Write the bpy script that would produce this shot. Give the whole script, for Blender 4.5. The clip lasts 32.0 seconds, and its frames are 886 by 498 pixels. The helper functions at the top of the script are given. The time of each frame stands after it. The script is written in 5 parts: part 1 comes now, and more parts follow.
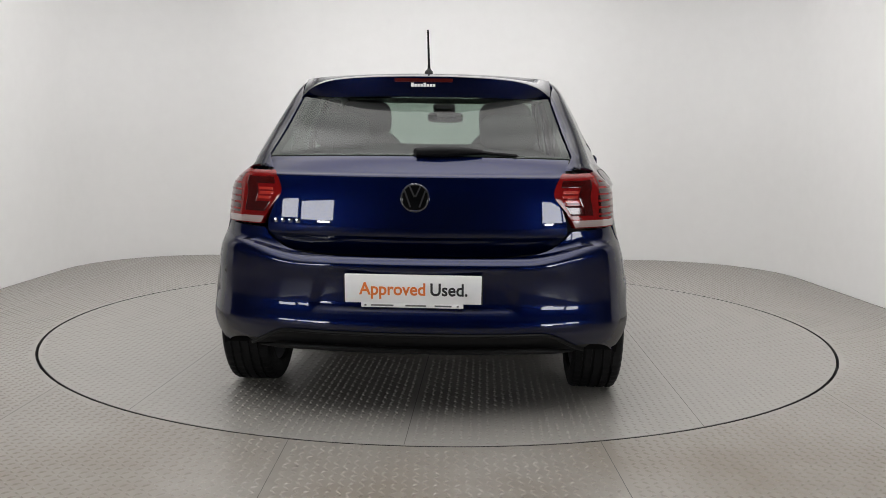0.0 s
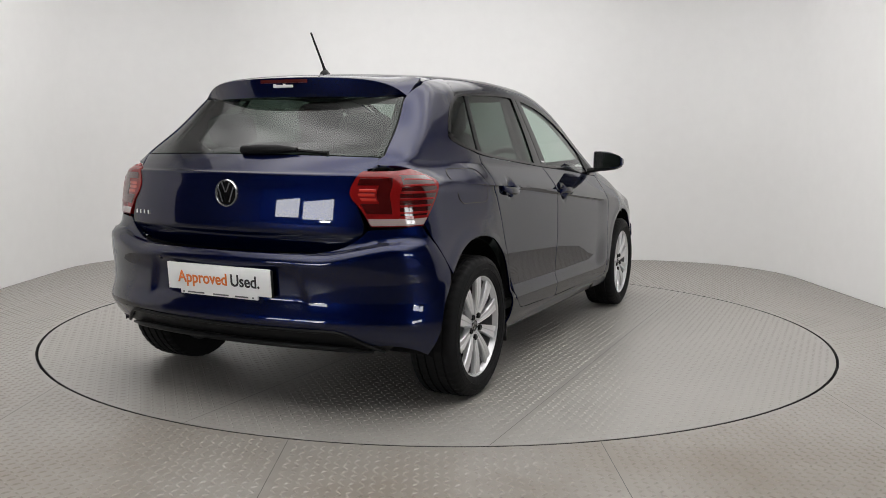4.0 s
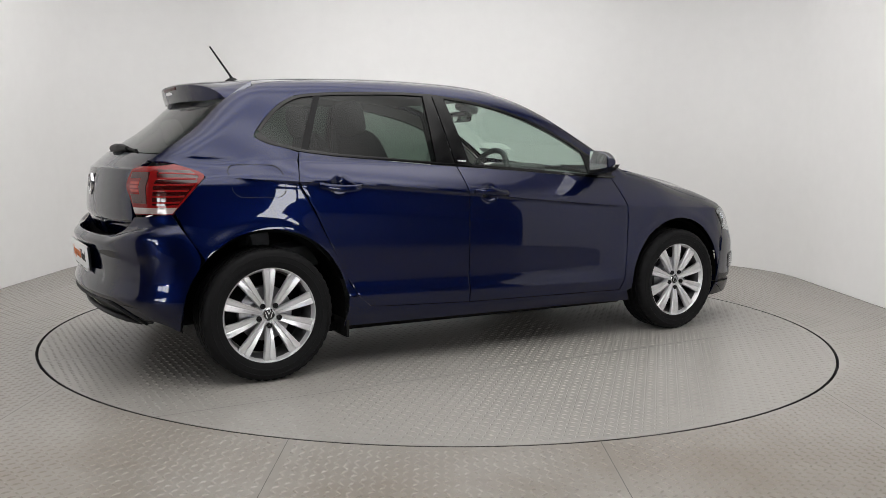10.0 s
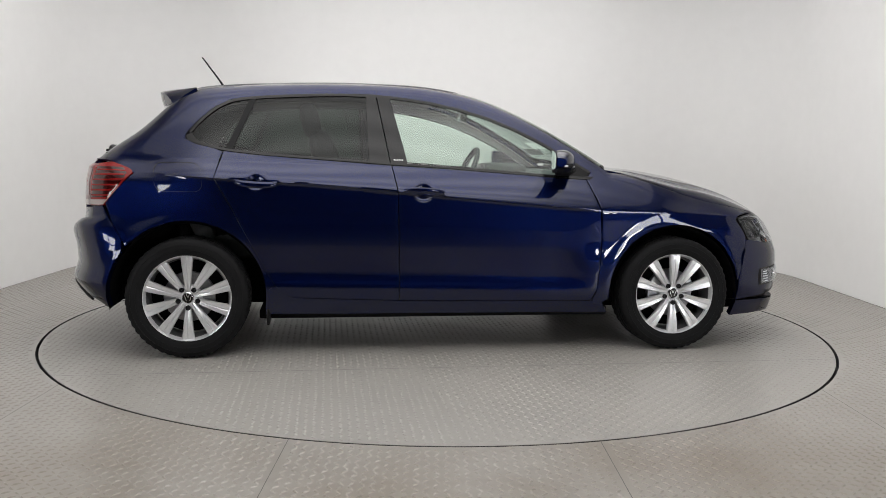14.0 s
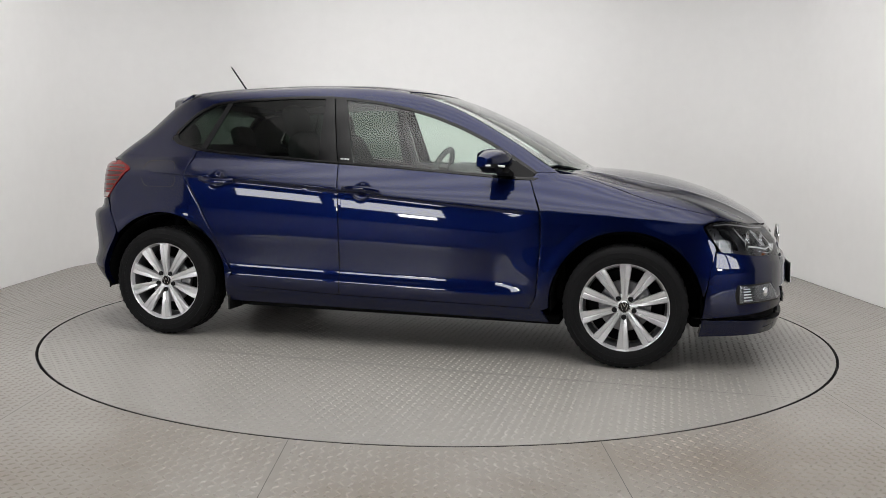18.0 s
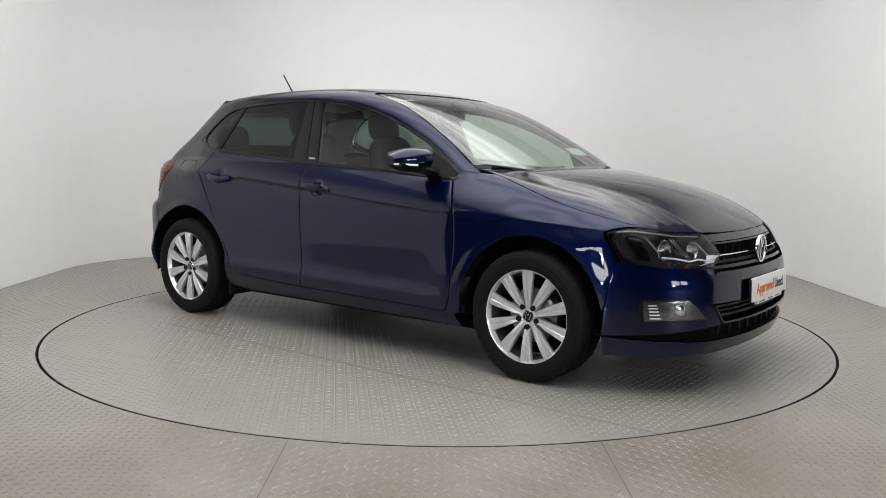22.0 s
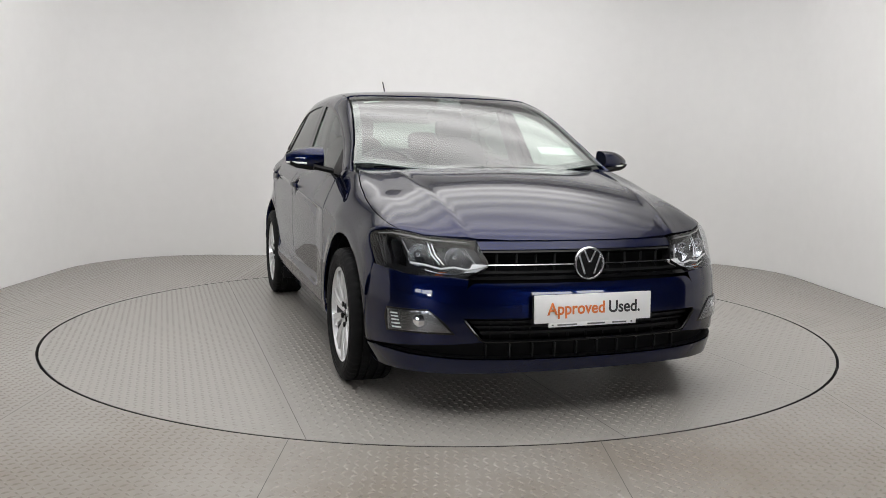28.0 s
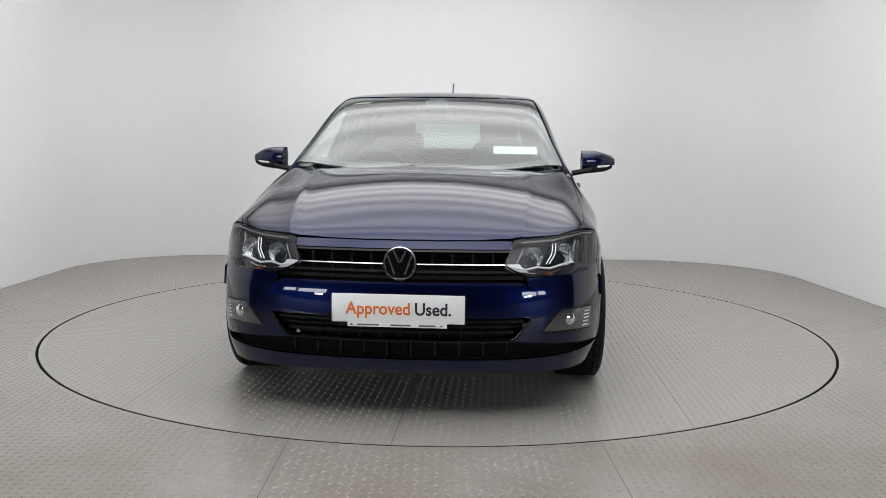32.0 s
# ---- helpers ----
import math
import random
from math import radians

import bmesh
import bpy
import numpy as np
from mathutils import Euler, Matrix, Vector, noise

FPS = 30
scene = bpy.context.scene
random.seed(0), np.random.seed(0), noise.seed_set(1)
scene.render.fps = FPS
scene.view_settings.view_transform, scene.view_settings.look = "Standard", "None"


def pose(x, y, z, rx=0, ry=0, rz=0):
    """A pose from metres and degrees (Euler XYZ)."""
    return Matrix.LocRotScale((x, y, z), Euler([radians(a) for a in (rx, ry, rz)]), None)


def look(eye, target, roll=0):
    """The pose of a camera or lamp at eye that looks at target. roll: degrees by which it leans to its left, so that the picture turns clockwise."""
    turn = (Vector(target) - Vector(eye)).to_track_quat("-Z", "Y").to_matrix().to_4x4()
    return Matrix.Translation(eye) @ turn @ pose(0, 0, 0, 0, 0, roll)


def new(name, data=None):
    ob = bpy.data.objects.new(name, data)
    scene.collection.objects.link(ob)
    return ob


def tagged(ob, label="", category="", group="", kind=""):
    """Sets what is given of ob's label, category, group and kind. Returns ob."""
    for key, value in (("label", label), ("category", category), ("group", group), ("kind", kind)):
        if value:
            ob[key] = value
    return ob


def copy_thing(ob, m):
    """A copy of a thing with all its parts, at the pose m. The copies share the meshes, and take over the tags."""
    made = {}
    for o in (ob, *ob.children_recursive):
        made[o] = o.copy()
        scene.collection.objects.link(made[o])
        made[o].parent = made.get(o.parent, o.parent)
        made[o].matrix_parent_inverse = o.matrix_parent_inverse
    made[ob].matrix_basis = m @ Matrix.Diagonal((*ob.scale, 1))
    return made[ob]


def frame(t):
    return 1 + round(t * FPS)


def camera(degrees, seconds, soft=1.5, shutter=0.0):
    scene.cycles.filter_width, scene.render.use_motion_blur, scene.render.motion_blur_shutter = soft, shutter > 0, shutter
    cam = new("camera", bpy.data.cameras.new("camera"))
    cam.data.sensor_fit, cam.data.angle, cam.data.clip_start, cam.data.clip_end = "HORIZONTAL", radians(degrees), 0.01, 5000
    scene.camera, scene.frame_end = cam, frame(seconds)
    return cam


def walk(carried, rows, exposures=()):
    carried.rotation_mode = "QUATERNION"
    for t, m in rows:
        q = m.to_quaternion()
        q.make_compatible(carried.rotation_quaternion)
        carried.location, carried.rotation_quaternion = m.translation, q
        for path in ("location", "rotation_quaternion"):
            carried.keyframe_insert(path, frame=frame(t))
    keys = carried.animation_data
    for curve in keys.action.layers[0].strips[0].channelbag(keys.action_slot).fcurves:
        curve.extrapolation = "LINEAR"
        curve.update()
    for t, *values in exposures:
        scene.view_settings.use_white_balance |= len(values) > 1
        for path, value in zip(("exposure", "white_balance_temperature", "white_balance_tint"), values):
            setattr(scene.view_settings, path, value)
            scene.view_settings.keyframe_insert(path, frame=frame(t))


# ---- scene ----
cam = camera(55.65, 32.0, soft=0.6)
EYE = (0.0, -5.164, 1.0383)
VIEW = look(EYE, (0.00428, -4.17035, 0.92597), 0.76)
# the camera's white balance drifts a little bluer at the end
walk(cam, [(0.0, VIEW), (32.0, VIEW)], [(0.0, 0.0, 6500, 10), (26.0, 0.0, 6500, 10), (30.0, 0.0, 6420, 10), (32.0, 0.0, 6280, 10)])

# ---------------------------------------------------------------- world and light
world = bpy.data.worlds.new("studio_dark")
scene.world = world
world.use_nodes = True
world.node_tree.nodes["Background"].inputs[0].default_value = (0.02, 0.02, 0.022, 1)
world.node_tree.nodes["Background"].inputs[1].default_value = 1.0

LAMP_POWER = 2.45      # glow of the luminous ceiling
HALL_POWER = 11.0      # daylight in the hall windows


# ---------------------------------------------------------------- materials
def material(name, color=(0.5, 0.5, 0.5), rough=0.5, metal=0.0, **more):
    m = bpy.data.materials.new(name)
    m.use_nodes = True
    b = m.node_tree.nodes["Principled BSDF"]
    b.inputs["Base Color"].default_value = (*color, 1)
    b.inputs["Roughness"].default_value = rough
    b.inputs["Metallic"].default_value = metal
    for key, value in more.items():
        b.inputs[key.replace("_", " ")].default_value = value
    return m


def grain(m, scale, amount, bump=0.0, detail=6.0, low=0.0, bump_scale=None):
    """Mottles the base colour and roughness at two scales and adds fine relief."""
    t = m.node_tree
    b = t.nodes["Principled BSDF"]
    base = tuple(b.inputs["Base Color"].default_value)
    co = t.nodes.new("ShaderNodeTexCoord")
    fine = t.nodes.new("ShaderNodeTexNoise")
    fine.inputs["Scale"].default_value, fine.inputs["Detail"].default_value = scale, detail
    wide = t.nodes.new("ShaderNodeTexNoise")
    wide.inputs["Scale"].default_value, wide.inputs["Detail"].default_value = scale / 14, 4
    both = t.nodes.new("ShaderNodeMath")
    both.operation = "MULTIPLY_ADD"
    both.inputs[1].default_value = 0.5
    for n in (fine, wide):
        t.links.new(co.outputs["Object"], n.inputs["Vector"])
    half = t.nodes.new("ShaderNodeMath")
    half.operation = "MULTIPLY"
    half.inputs[1].default_value = 0.5
    t.links.new(wide.outputs[0], half.inputs[0])
    t.links.new(fine.outputs[0], both.inputs[0])
    t.links.new(half.outputs[0], both.inputs[2])
    ramp = t.nodes.new("ShaderNodeMapRange")
    ramp.inputs["From Min"].default_value, ramp.inputs["From Max"].default_value = 0.3, 0.7
    ramp.inputs["To Min"].default_value, ramp.inputs["To Max"].default_value = 1 - amount, 1 + amount
    t.links.new(both.outputs[0], ramp.inputs["Value"])
    mix = t.nodes.new("ShaderNodeVectorMath")
    mix.operation = "SCALE"
    mix.inputs[0].default_value = base[:3]
    t.links.new(ramp.outputs[0], mix.inputs["Scale"])
    t.links.new(mix.outputs[0], b.inputs["Base Color"])
    rr = t.nodes.new("ShaderNodeMath")
    rr.operation = "MULTIPLY"
    rr.inputs[1].default_value = b.inputs["Roughness"].default_value
    t.links.new(ramp.outputs[0], rr.inputs[0])
    t.links.new(rr.outputs[0], b.inputs["Roughness"])
    if bump:
        bn = t.nodes.new("ShaderNodeBump")
        bn.inputs["Strength"].default_value, bn.inputs["Distance"].default_value = 1.0, bump
        t.links.new(fine.outputs[0], bn.inputs["Height"])
        t.links.new(bn.outputs[0], b.inputs["Normal"])
    return m


def glow(name, color, strength):
    m = material(name, (0.8, 0.8, 0.8), 0.4)
    b = m.node_tree.nodes["Principled BSDF"]
    b.inputs["Emission Color"].default_value = (*color, 1)
    b.inputs["Emission Strength"].default_value = strength
    return m


def car_paint():
    """Dark metallic blue under clear coat, with fine flakes."""
    m = material("blue_paint", (0.004, 0.008, 0.06), 0.37, 0.9, Coat_Weight=1.0, Coat_Roughness=0.02, Coat_IOR=1.48, Specular_Tint=(0.10, 0.13, 0.23, 1))
    t = m.node_tree
    b = t.nodes["Principled BSDF"]
    co = t.nodes.new("ShaderNodeTexCoord")
    v = t.nodes.new("ShaderNodeTexVoronoi")
    v.inputs["Scale"].default_value = 1800
    t.links.new(co.outputs["Object"], v.inputs["Vector"])
    r = t.nodes.new("ShaderNodeValToRGB")
    r.color_ramp.elements[0].color = (0.0006, 0.0026, 0.0215, 1)
    r.color_ramp.elements[1].color = (0.0017, 0.0068, 0.052, 1)
    t.links.new(v.outputs["Color"], r.inputs[0])
    t.links.new(r.outputs[0], b.inputs["Base Color"])
    return m


def clear_glass(name, tint, rough=0.0, reflect=0.08):
    """A thin pane: see-through by its tint, with a gloss that grows towards grazing."""
    m = bpy.data.materials.new(name)
    m.use_nodes = True
    t = m.node_tree
    t.nodes.clear()
    out = t.nodes.new("ShaderNodeOutputMaterial")
    tr = t.nodes.new("ShaderNodeBsdfTransparent")
    tr.inputs[0].default_value = (*tint, 1)
    gl = t.nodes.new("ShaderNodeBsdfGlossy")
    gl.inputs["Roughness"].default_value = rough
    lw = t.nodes.new("ShaderNodeLayerWeight")
    lw.inputs[0].default_value = 0.5
    pw = t.nodes.new("ShaderNodeMath")
    pw.operation = "POWER"
    pw.inputs[1].default_value = 4.5
    t.links.new(lw.outputs["Facing"], pw.inputs[0])
    fr = t.nodes.new("ShaderNodeMath")
    fr.operation = "MULTIPLY_ADD"
    fr.inputs[1].default_value, fr.inputs[2].default_value = 1 - reflect, reflect
    t.links.new(pw.outputs[0], fr.inputs[0])
    mix = t.nodes.new("ShaderNodeMixShader")
    t.links.new(fr.outputs[0], mix.inputs[0])
    t.links.new(tr.outputs[0], mix.inputs[1])
    t.links.new(gl.outputs[0], mix.inputs[2])
    t.links.new(mix.outputs[0], out.inputs[0])
    return m


def worn_plate():
    """Grey floor paint with brownish dirt in broad patches, deepened where the floor gets less light."""
    m = grain(material("worn_dimmed_plate_paint", (0.315, 0.299, 0.275), 0.30), 18, 0.08, 0.0003)
    t = m.node_tree
    b = t.nodes["Principled BSDF"]
    clean = b.inputs["Base Color"].links[0].from_socket
    co = t.nodes.new("ShaderNodeTexCoord")
    dirt = t.nodes.new("ShaderNodeTexNoise")
    dirt.inputs["Scale"].default_value, dirt.inputs["Detail"].default_value, dirt.inputs["Roughness"].default_value = 1.1, 7, 0.6
    t.links.new(co.outputs["Object"], dirt.inputs["Vector"])
    ramp = t.nodes.new("ShaderNodeMapRange")
    ramp.inputs["From Min"].default_value, ramp.inputs["From Max"].default_value = 0.30, 0.66
    ramp.inputs["To Min"].default_value, ramp.inputs["To Max"].default_value = 0.0, 0.9
    t.links.new(dirt.outputs[0], ramp.inputs["Value"])
    sep = t.nodes.new("ShaderNodeSeparateXYZ")
    t.links.new(co.outputs["Object"], sep.inputs[0])
    door = t.nodes.new("ShaderNodeMapRange")      # dirt by the open side, its colour also standing for the weaker light there
    door.inputs["From Min"].default_value, door.inputs["From Max"].default_value = -1.0, -2.6
    t.links.new(sep.outputs["Y"], door.inputs["Value"])
    dirt_and_dim = t.nodes.new("ShaderNodeMath")
    dirt_and_dim.operation = "MULTIPLY"
    t.links.new(ramp.outputs[0], dirt_and_dim.inputs[0])
    t.links.new(door.outputs[0], dirt_and_dim.inputs[1])
    mix = t.nodes.new("ShaderNodeMix")
    mix.data_type = "RGBA"
    mix.inputs["B"].default_value = (0.190, 0.158, 0.122, 1)
    t.links.new(dirt_and_dim.outputs[0], mix.inputs["Factor"])
    t.links.new(clean, mix.inputs["A"])
    t.links.new(mix.outputs["Result"], b.inputs["Base Color"])
    return m


PAINT = car_paint()
GLOSS_BLACK = grain(material("gloss_black", (0.004, 0.004, 0.0045), 0.10, 0, Specular_IOR_Level=0.35), 60, 0.15)
TRIM_BLACK = grain(material("black_trim", (0.007, 0.007, 0.0075), 0.45, 0, Specular_IOR_Level=0.16), 300, 0.25, 0.0003)
DARK = grain(material("dark_inside", (0.005, 0.005, 0.0055), 0.9, 0, Specular_IOR_Level=0.08), 40, 0.2)
RUBBER = grain(material("tyre_rubber", (0.008, 0.008, 0.0085), 0.65, 0, Specular_IOR_Level=0.12), 120, 0.25, 0.0006)
SILVER = grain(material("silver_alloy", (0.66, 0.66, 0.67), 0.30, 0.55, Coat_Weight=0.5), 200, 0.06)
STEEL = grain(material("brake_steel", (0.35, 0.35, 0.36), 0.4, 0.9), 90, 0.2)
# inside of the silver rim, with the shade behind the spokes put into its colour
BARREL_SHADED = grain(material("rim_barrel_shaded", (0.12, 0.12, 0.125), 0.5, 0.6), 60, 0.25)
BADGE = material("badge_chrome", (0.78, 0.78, 0.79), 0.16, 1.0)
SEAM = material("sheet_seam", (0.14, 0.135, 0.13), 0.8)
CHROME = material("chrome", (0.78, 0.79, 0.8), 0.06, 1.0)
WHITE_PLASTIC = grain(material("white_plate", (0.82, 0.82, 0.81), 0.35), 30, 0.03)
ORANGE_INK = material("orange_ink", (0.72, 0.18, 0.03), 0.5)
BLACK_INK = material("black_ink", (0.015, 0.015, 0.017), 0.5)
GREY_INK = material("grey_ink", (0.12, 0.12, 0.12), 0.5)
WHITE_INK = material("white_ink", (0.8, 0.8, 0.8), 0.5)
GLASS_FRONT = clear_glass("windscreen_glass", (0.72, 0.84, 0.78), 0.0, 0.14)
GLASS_SIDE = clear_glass("door_glass", (0.76, 0.86, 0.80), 0.0, 0.06)
GLASS_REAR = clear_glass("privacy_glass", (0.115, 0.15, 0.13), 0.0, 0.03)
GLASS_HATCH = clear_glass("hatch_glass", (0.34, 0.40, 0.36), 0.0, 0.04)
LENS = clear_glass("clear_lens", (0.86, 0.88, 0.90), 0.0, 0.035)
RED_LENS = material("red_lens", (0.17, 0.006, 0.006), 0.06, 0, Specular_IOR_Level=0.4)
DARK_RED = material("dark_red_lens", (0.045, 0.003, 0.003), 0.08, 0, Coat_Weight=0.4)
MID_RED = material("mid_red_lens", (0.038, 0.002, 0.002), 0.07, 0, Coat_Weight=0.4)
BRIGHT_RED = material("bright_red_lens", (0.42, 0.03, 0.02), 0.1, 0, Coat_Weight=0.6)
BRAKE_RED = material("brake_lens", (0.06, 0.004, 0.004), 0.35, 0, Specular_IOR_Level=0.2)
AMBER = material("amber_lens", (0.30, 0.08, 0.02), 0.2)
FROST = material("frosted_lens", (0.86, 0.86, 0.86), 0.15, 0, Coat_Weight=1.0)
REFLECTOR = grain(material("reflector", (0.80, 0.81, 0.83), 0.12, 1.0), 150, 0.15, 0.002)
REVERSE = material("reverse_lens", (0.33, 0.27, 0.26), 0.12, 0, Coat_Weight=1.0)
FOG_METAL = grain(material("fog_reflector", (0.24, 0.24, 0.25), 0.22, 1.0), 90, 0.25, 0.0012)
HOUSING = grain(material("lamp_housing", (0.016, 0.016, 0.018), 0.3, 0.3), 80, 0.2)
CLOTH = grain(material("seat_cloth", (0.075, 0.077, 0.080), 0.9), 500, 0.35, 0.0006)
DASH = grain(material("dash_plastic", (0.055, 0.057, 0.060), 0.6), 260, 0.2, 0.0004)
HEADLINER = grain(material("headliner", (0.36, 0.355, 0.34), 0.9), 300, 0.08)
PAPER = material("paper", (0.8, 0.8, 0.78), 0.7)
MIRROR = material("mirror_glass", (0.85, 0.86, 0.87), 0.02, 1.0)
WALL_PAINT = grain(material("white_wall_paint", (0.83, 0.825, 0.818), 0.75), 9, 0.02, 0.0004)
PLATE_PAINT = grain(material("grey_plate_paint", (0.312, 0.298, 0.275), 0.30), 18, 0.07, 0.0003)
FLOOR_PAINT = worn_plate()
GAP = grain(material("dark_gap", (0.015, 0.015, 0.015), 0.8), 40, 0.3)
HALL_PAINT = grain(material("hall_paint", (0.07, 0.07, 0.075), 0.8), 2, 0.2)
CEILING_PAINT = grain(material("ceiling_paint", (0.7, 0.7, 0.7), 0.8), 3, 0.04)


def ceiling_glow():
    """A stretched translucent ceiling, lit by tubes behind it: brighter under each tube."""
    m = glow("ceiling_skin", (1.0, 0.985, 0.972), LAMP_POWER)
    t = m.node_tree
    co = t.nodes.new("ShaderNodeTexCoord")
    sep = t.nodes.new("ShaderNodeSeparateXYZ")
    t.links.new(co.outputs["Object"], sep.inputs[0])
    w = t.nodes.new("ShaderNodeMath")
    w.operation = "MULTIPLY"
    w.inputs[1].default_value = 2 * math.pi / 0.62
    t.links.new(sep.outputs["Y"], w.inputs[0])
    c = t.nodes.new("ShaderNodeMath")
    c.operation = "COSINE"
    t.links.new(w.outputs[0], c.inputs[0])
    k = t.nodes.new("ShaderNodeMath")
    k.operation = "MULTIPLY_ADD"
    k.inputs[1].default_value, k.inputs[2].default_value = 0.22 * LAMP_POWER, LAMP_POWER
    t.links.new(c.outputs[0], k.inputs[0])
    last = k.outputs[0]
    # the tubes stop short of the edges, so the glow fades there
    for axis, mid, a, b in (("X", -0.04, 1.35, 2.7), ("Y", -1.1, 2.7, 3.65)):
        off = t.nodes.new("ShaderNodeMath")
        off.operation = "SUBTRACT"
        off.inputs[1].default_value = mid
        t.links.new(sep.outputs[axis], off.inputs[0])
        far = t.nodes.new("ShaderNodeMath")
        far.operation = "ABSOLUTE"
        t.links.new(off.outputs[0], far.inputs[0])
        fade = t.nodes.new("ShaderNodeMapRange")
        fade.interpolation_type = "SMOOTHSTEP"
        fade.inputs["From Min"].default_value, fade.inputs["From Max"].default_value = a, b
        fade.inputs["To Min"].default_value, fade.inputs["To Max"].default_value = 1.0, 0.22
        t.links.new(far.outputs[0], fade.inputs["Value"])
        both = t.nodes.new("ShaderNodeMath")
        both.operation = "MULTIPLY"
        t.links.new(last, both.inputs[0])
        t.links.new(fade.outputs[0], both.inputs[1])
        last = both.outputs[0]
    t.links.new(last, t.nodes["Principled BSDF"].inputs["Emission Strength"])
    return m


SKIN_GLOW = ceiling_glow()
WINDOW_GLOW = glow("hall_daylight", (0.97, 0.98, 1.0), HALL_POWER)
LAMP_GLOW = glow("hall_lamp", (1.0, 0.98, 0.95), 40.0)


# ---------------------------------------------------------------- mesh helpers
def mesh_of(verts, faces, mat, smooth=True, sharp=40):
    me = bpy.data.meshes.new("mesh")
    me.from_pydata([tuple(v) for v in verts], [], [tuple(f) for f in faces])
    me.materials.append(mat)
    if smooth:
        me.shade_smooth()
        me.set_sharp_from_angle(angle=radians(sharp))
    me.update()
    return me


def part(name, me, parent=None, label="", at=None):
    """Links a mesh as one object under a thing or a part."""
    if isinstance(me, tuple):
        me = mesh_of(*me)
    me.name = name
    ob = new(name, me)
    if parent:
        ob.parent = parent
    if at is not None:
        ob.matrix_basis = at
    if label:
        ob["label"] = label
    return ob


def join(*pieces):
    """Joins (verts, faces) lists."""
    vs, fs = [], []
    for v, f in pieces:
        n = len(vs)
        vs += [tuple(p) for p in v]
        fs += [tuple(i + n for i in q) for q in f]
    return vs, fs


def moved(piece, m):
    return [tuple(m @ Vector(v)) for v in piece[0]], piece[1]


def mirrored(piece):
    return [(x, -y, z) for x, y, z in piece[0]], [tuple(reversed(f)) for f in piece[1]]


def box(x0, x1, y0, y1, z0, z1, b=0.004):
    """A box with bevelled edges."""
    bm = bmesh.new()
    bmesh.ops.create_cube(bm, size=1.0, matrix=Matrix.Translation(((x0 + x1) / 2, (y0 + y1) / 2, (z0 + z1) / 2)) @ Matrix.Diagonal((x1 - x0, y1 - y0, z1 - z0, 1)))
    b = min(b, 0.45 * min(x1 - x0, y1 - y0, z1 - z0))
    if b > 0:
        bmesh.ops.bevel(bm, geom=bm.edges[:], offset=b, segments=2, affect="EDGES", profile=0.5)
    bm.verts.index_update()
    out = ([tuple(v.co) for v in bm.verts], [tuple(v.index for v in f.verts) for f in bm.faces])
    bm.free()
    return out


def revolve(profile, n=48, closed=False):
    """Turns (r, h) pairs round the y axis; h runs along y."""
    vs, fs = [], []
    k = len(profile)
    for i in range(n):
        a = 2 * math.pi * i / n
        vs += [(r * math.cos(a), h, r * math.sin(a)) for r, h in profile]
    for i in range(n):
        j = (i + 1) % n
        for q in range(k if closed else k - 1):
            w = (q + 1) % k
            fs.append((i * k + q, i * k + w, j * k + w, j * k + q))
    return vs, fs


def tube(points, radius, n=8, caps=True):
    """A round bar along points; radius may be a list."""
    pts = [Vector(p) for p in points]
    vs, fs = [], []
    up = Vector((0.13, 0.31, 0.94)).normalized()
    for i, p in enumerate(pts):
        d = (pts[min(i + 1, len(pts) - 1)] - pts[max(i - 1, 0)]).normalized()
        a = d.cross(up).normalized()
        b = d.cross(a)
        r = radius[i] if isinstance(radius, (list, tuple)) else radius
        vs += [tuple(p + (a * math.cos(2 * math.pi * k / n) + b * math.sin(2 * math.pi * k / n)) * r) for k in range(n)]
    for i in range(len(pts) - 1):
        for k in range(n):
            q = (k + 1) % n
            fs.append((i * n + k, i * n + q, (i + 1) * n + q, (i + 1) * n + k))
    if caps:
        fs += [tuple(reversed(range(n))), tuple(range((len(pts) - 1) * n, len(pts) * n))]
    return vs, fs


def loft(rings, close=True, caps=True):
    """Skins equal rings of points."""
    n = len(rings[0])
    vs = [tuple(p) for r in rings for p in r]
    fs = []
    for i in range(len(rings) - 1):
        for k in range(n if close else n - 1):
            q = (k + 1) % n
            fs.append((i * n + k, i * n + q, (i + 1) * n + q, (i + 1) * n + k))
    if caps and close:
        fs += [tuple(reversed(range(n))), tuple(range((len(rings) - 1) * n, len(rings) * n))]
    return vs, fs


def slab(outline, thick):
    """A flat polygon given in 3D, thickened along a vector."""
    n = len(outline)
    d = Vector(thick)
    vs = [tuple(p) for p in outline] + [tuple(Vector(p) + d) for p in outline]
    fs = [tuple(range(n)), tuple(reversed(range(n, 2 * n)))]
    fs += [(k, k + n, (k + 1) % n + n, (k + 1) % n) for k in range(n)]
    return vs, fs


def words(body, size, mat, parent, at, name, label="", bold=0.0):
    cu = bpy.data.curves.new("text", "FONT")
    cu.body, cu.size, cu.align_x, cu.align_y, cu.extrude, cu.offset = body, size, "LEFT", "CENTER", 0.0006, bold
    tmp = bpy.data.objects.new("text", cu)
    scene.collection.objects.link(tmp)
    me = bpy.data.meshes.new_from_object(tmp.evaluated_get(bpy.context.evaluated_depsgraph_get()))
    bpy.data.objects.remove(tmp)
    me.materials.clear()
    me.materials.append(mat)
    return part(name, me, parent, label, at)


# ---------------------------------------------------------------- the turning
def turn(t):
    u = (t - 16) / 16
    return 87.3705 - 5.6992 * t + 0.2145 * u ** 2 + 0.585 * u ** 3


AXLE = Vector((-1.379, -0.0102, 0))     # rear axle from the table's centre, in the car's own directions


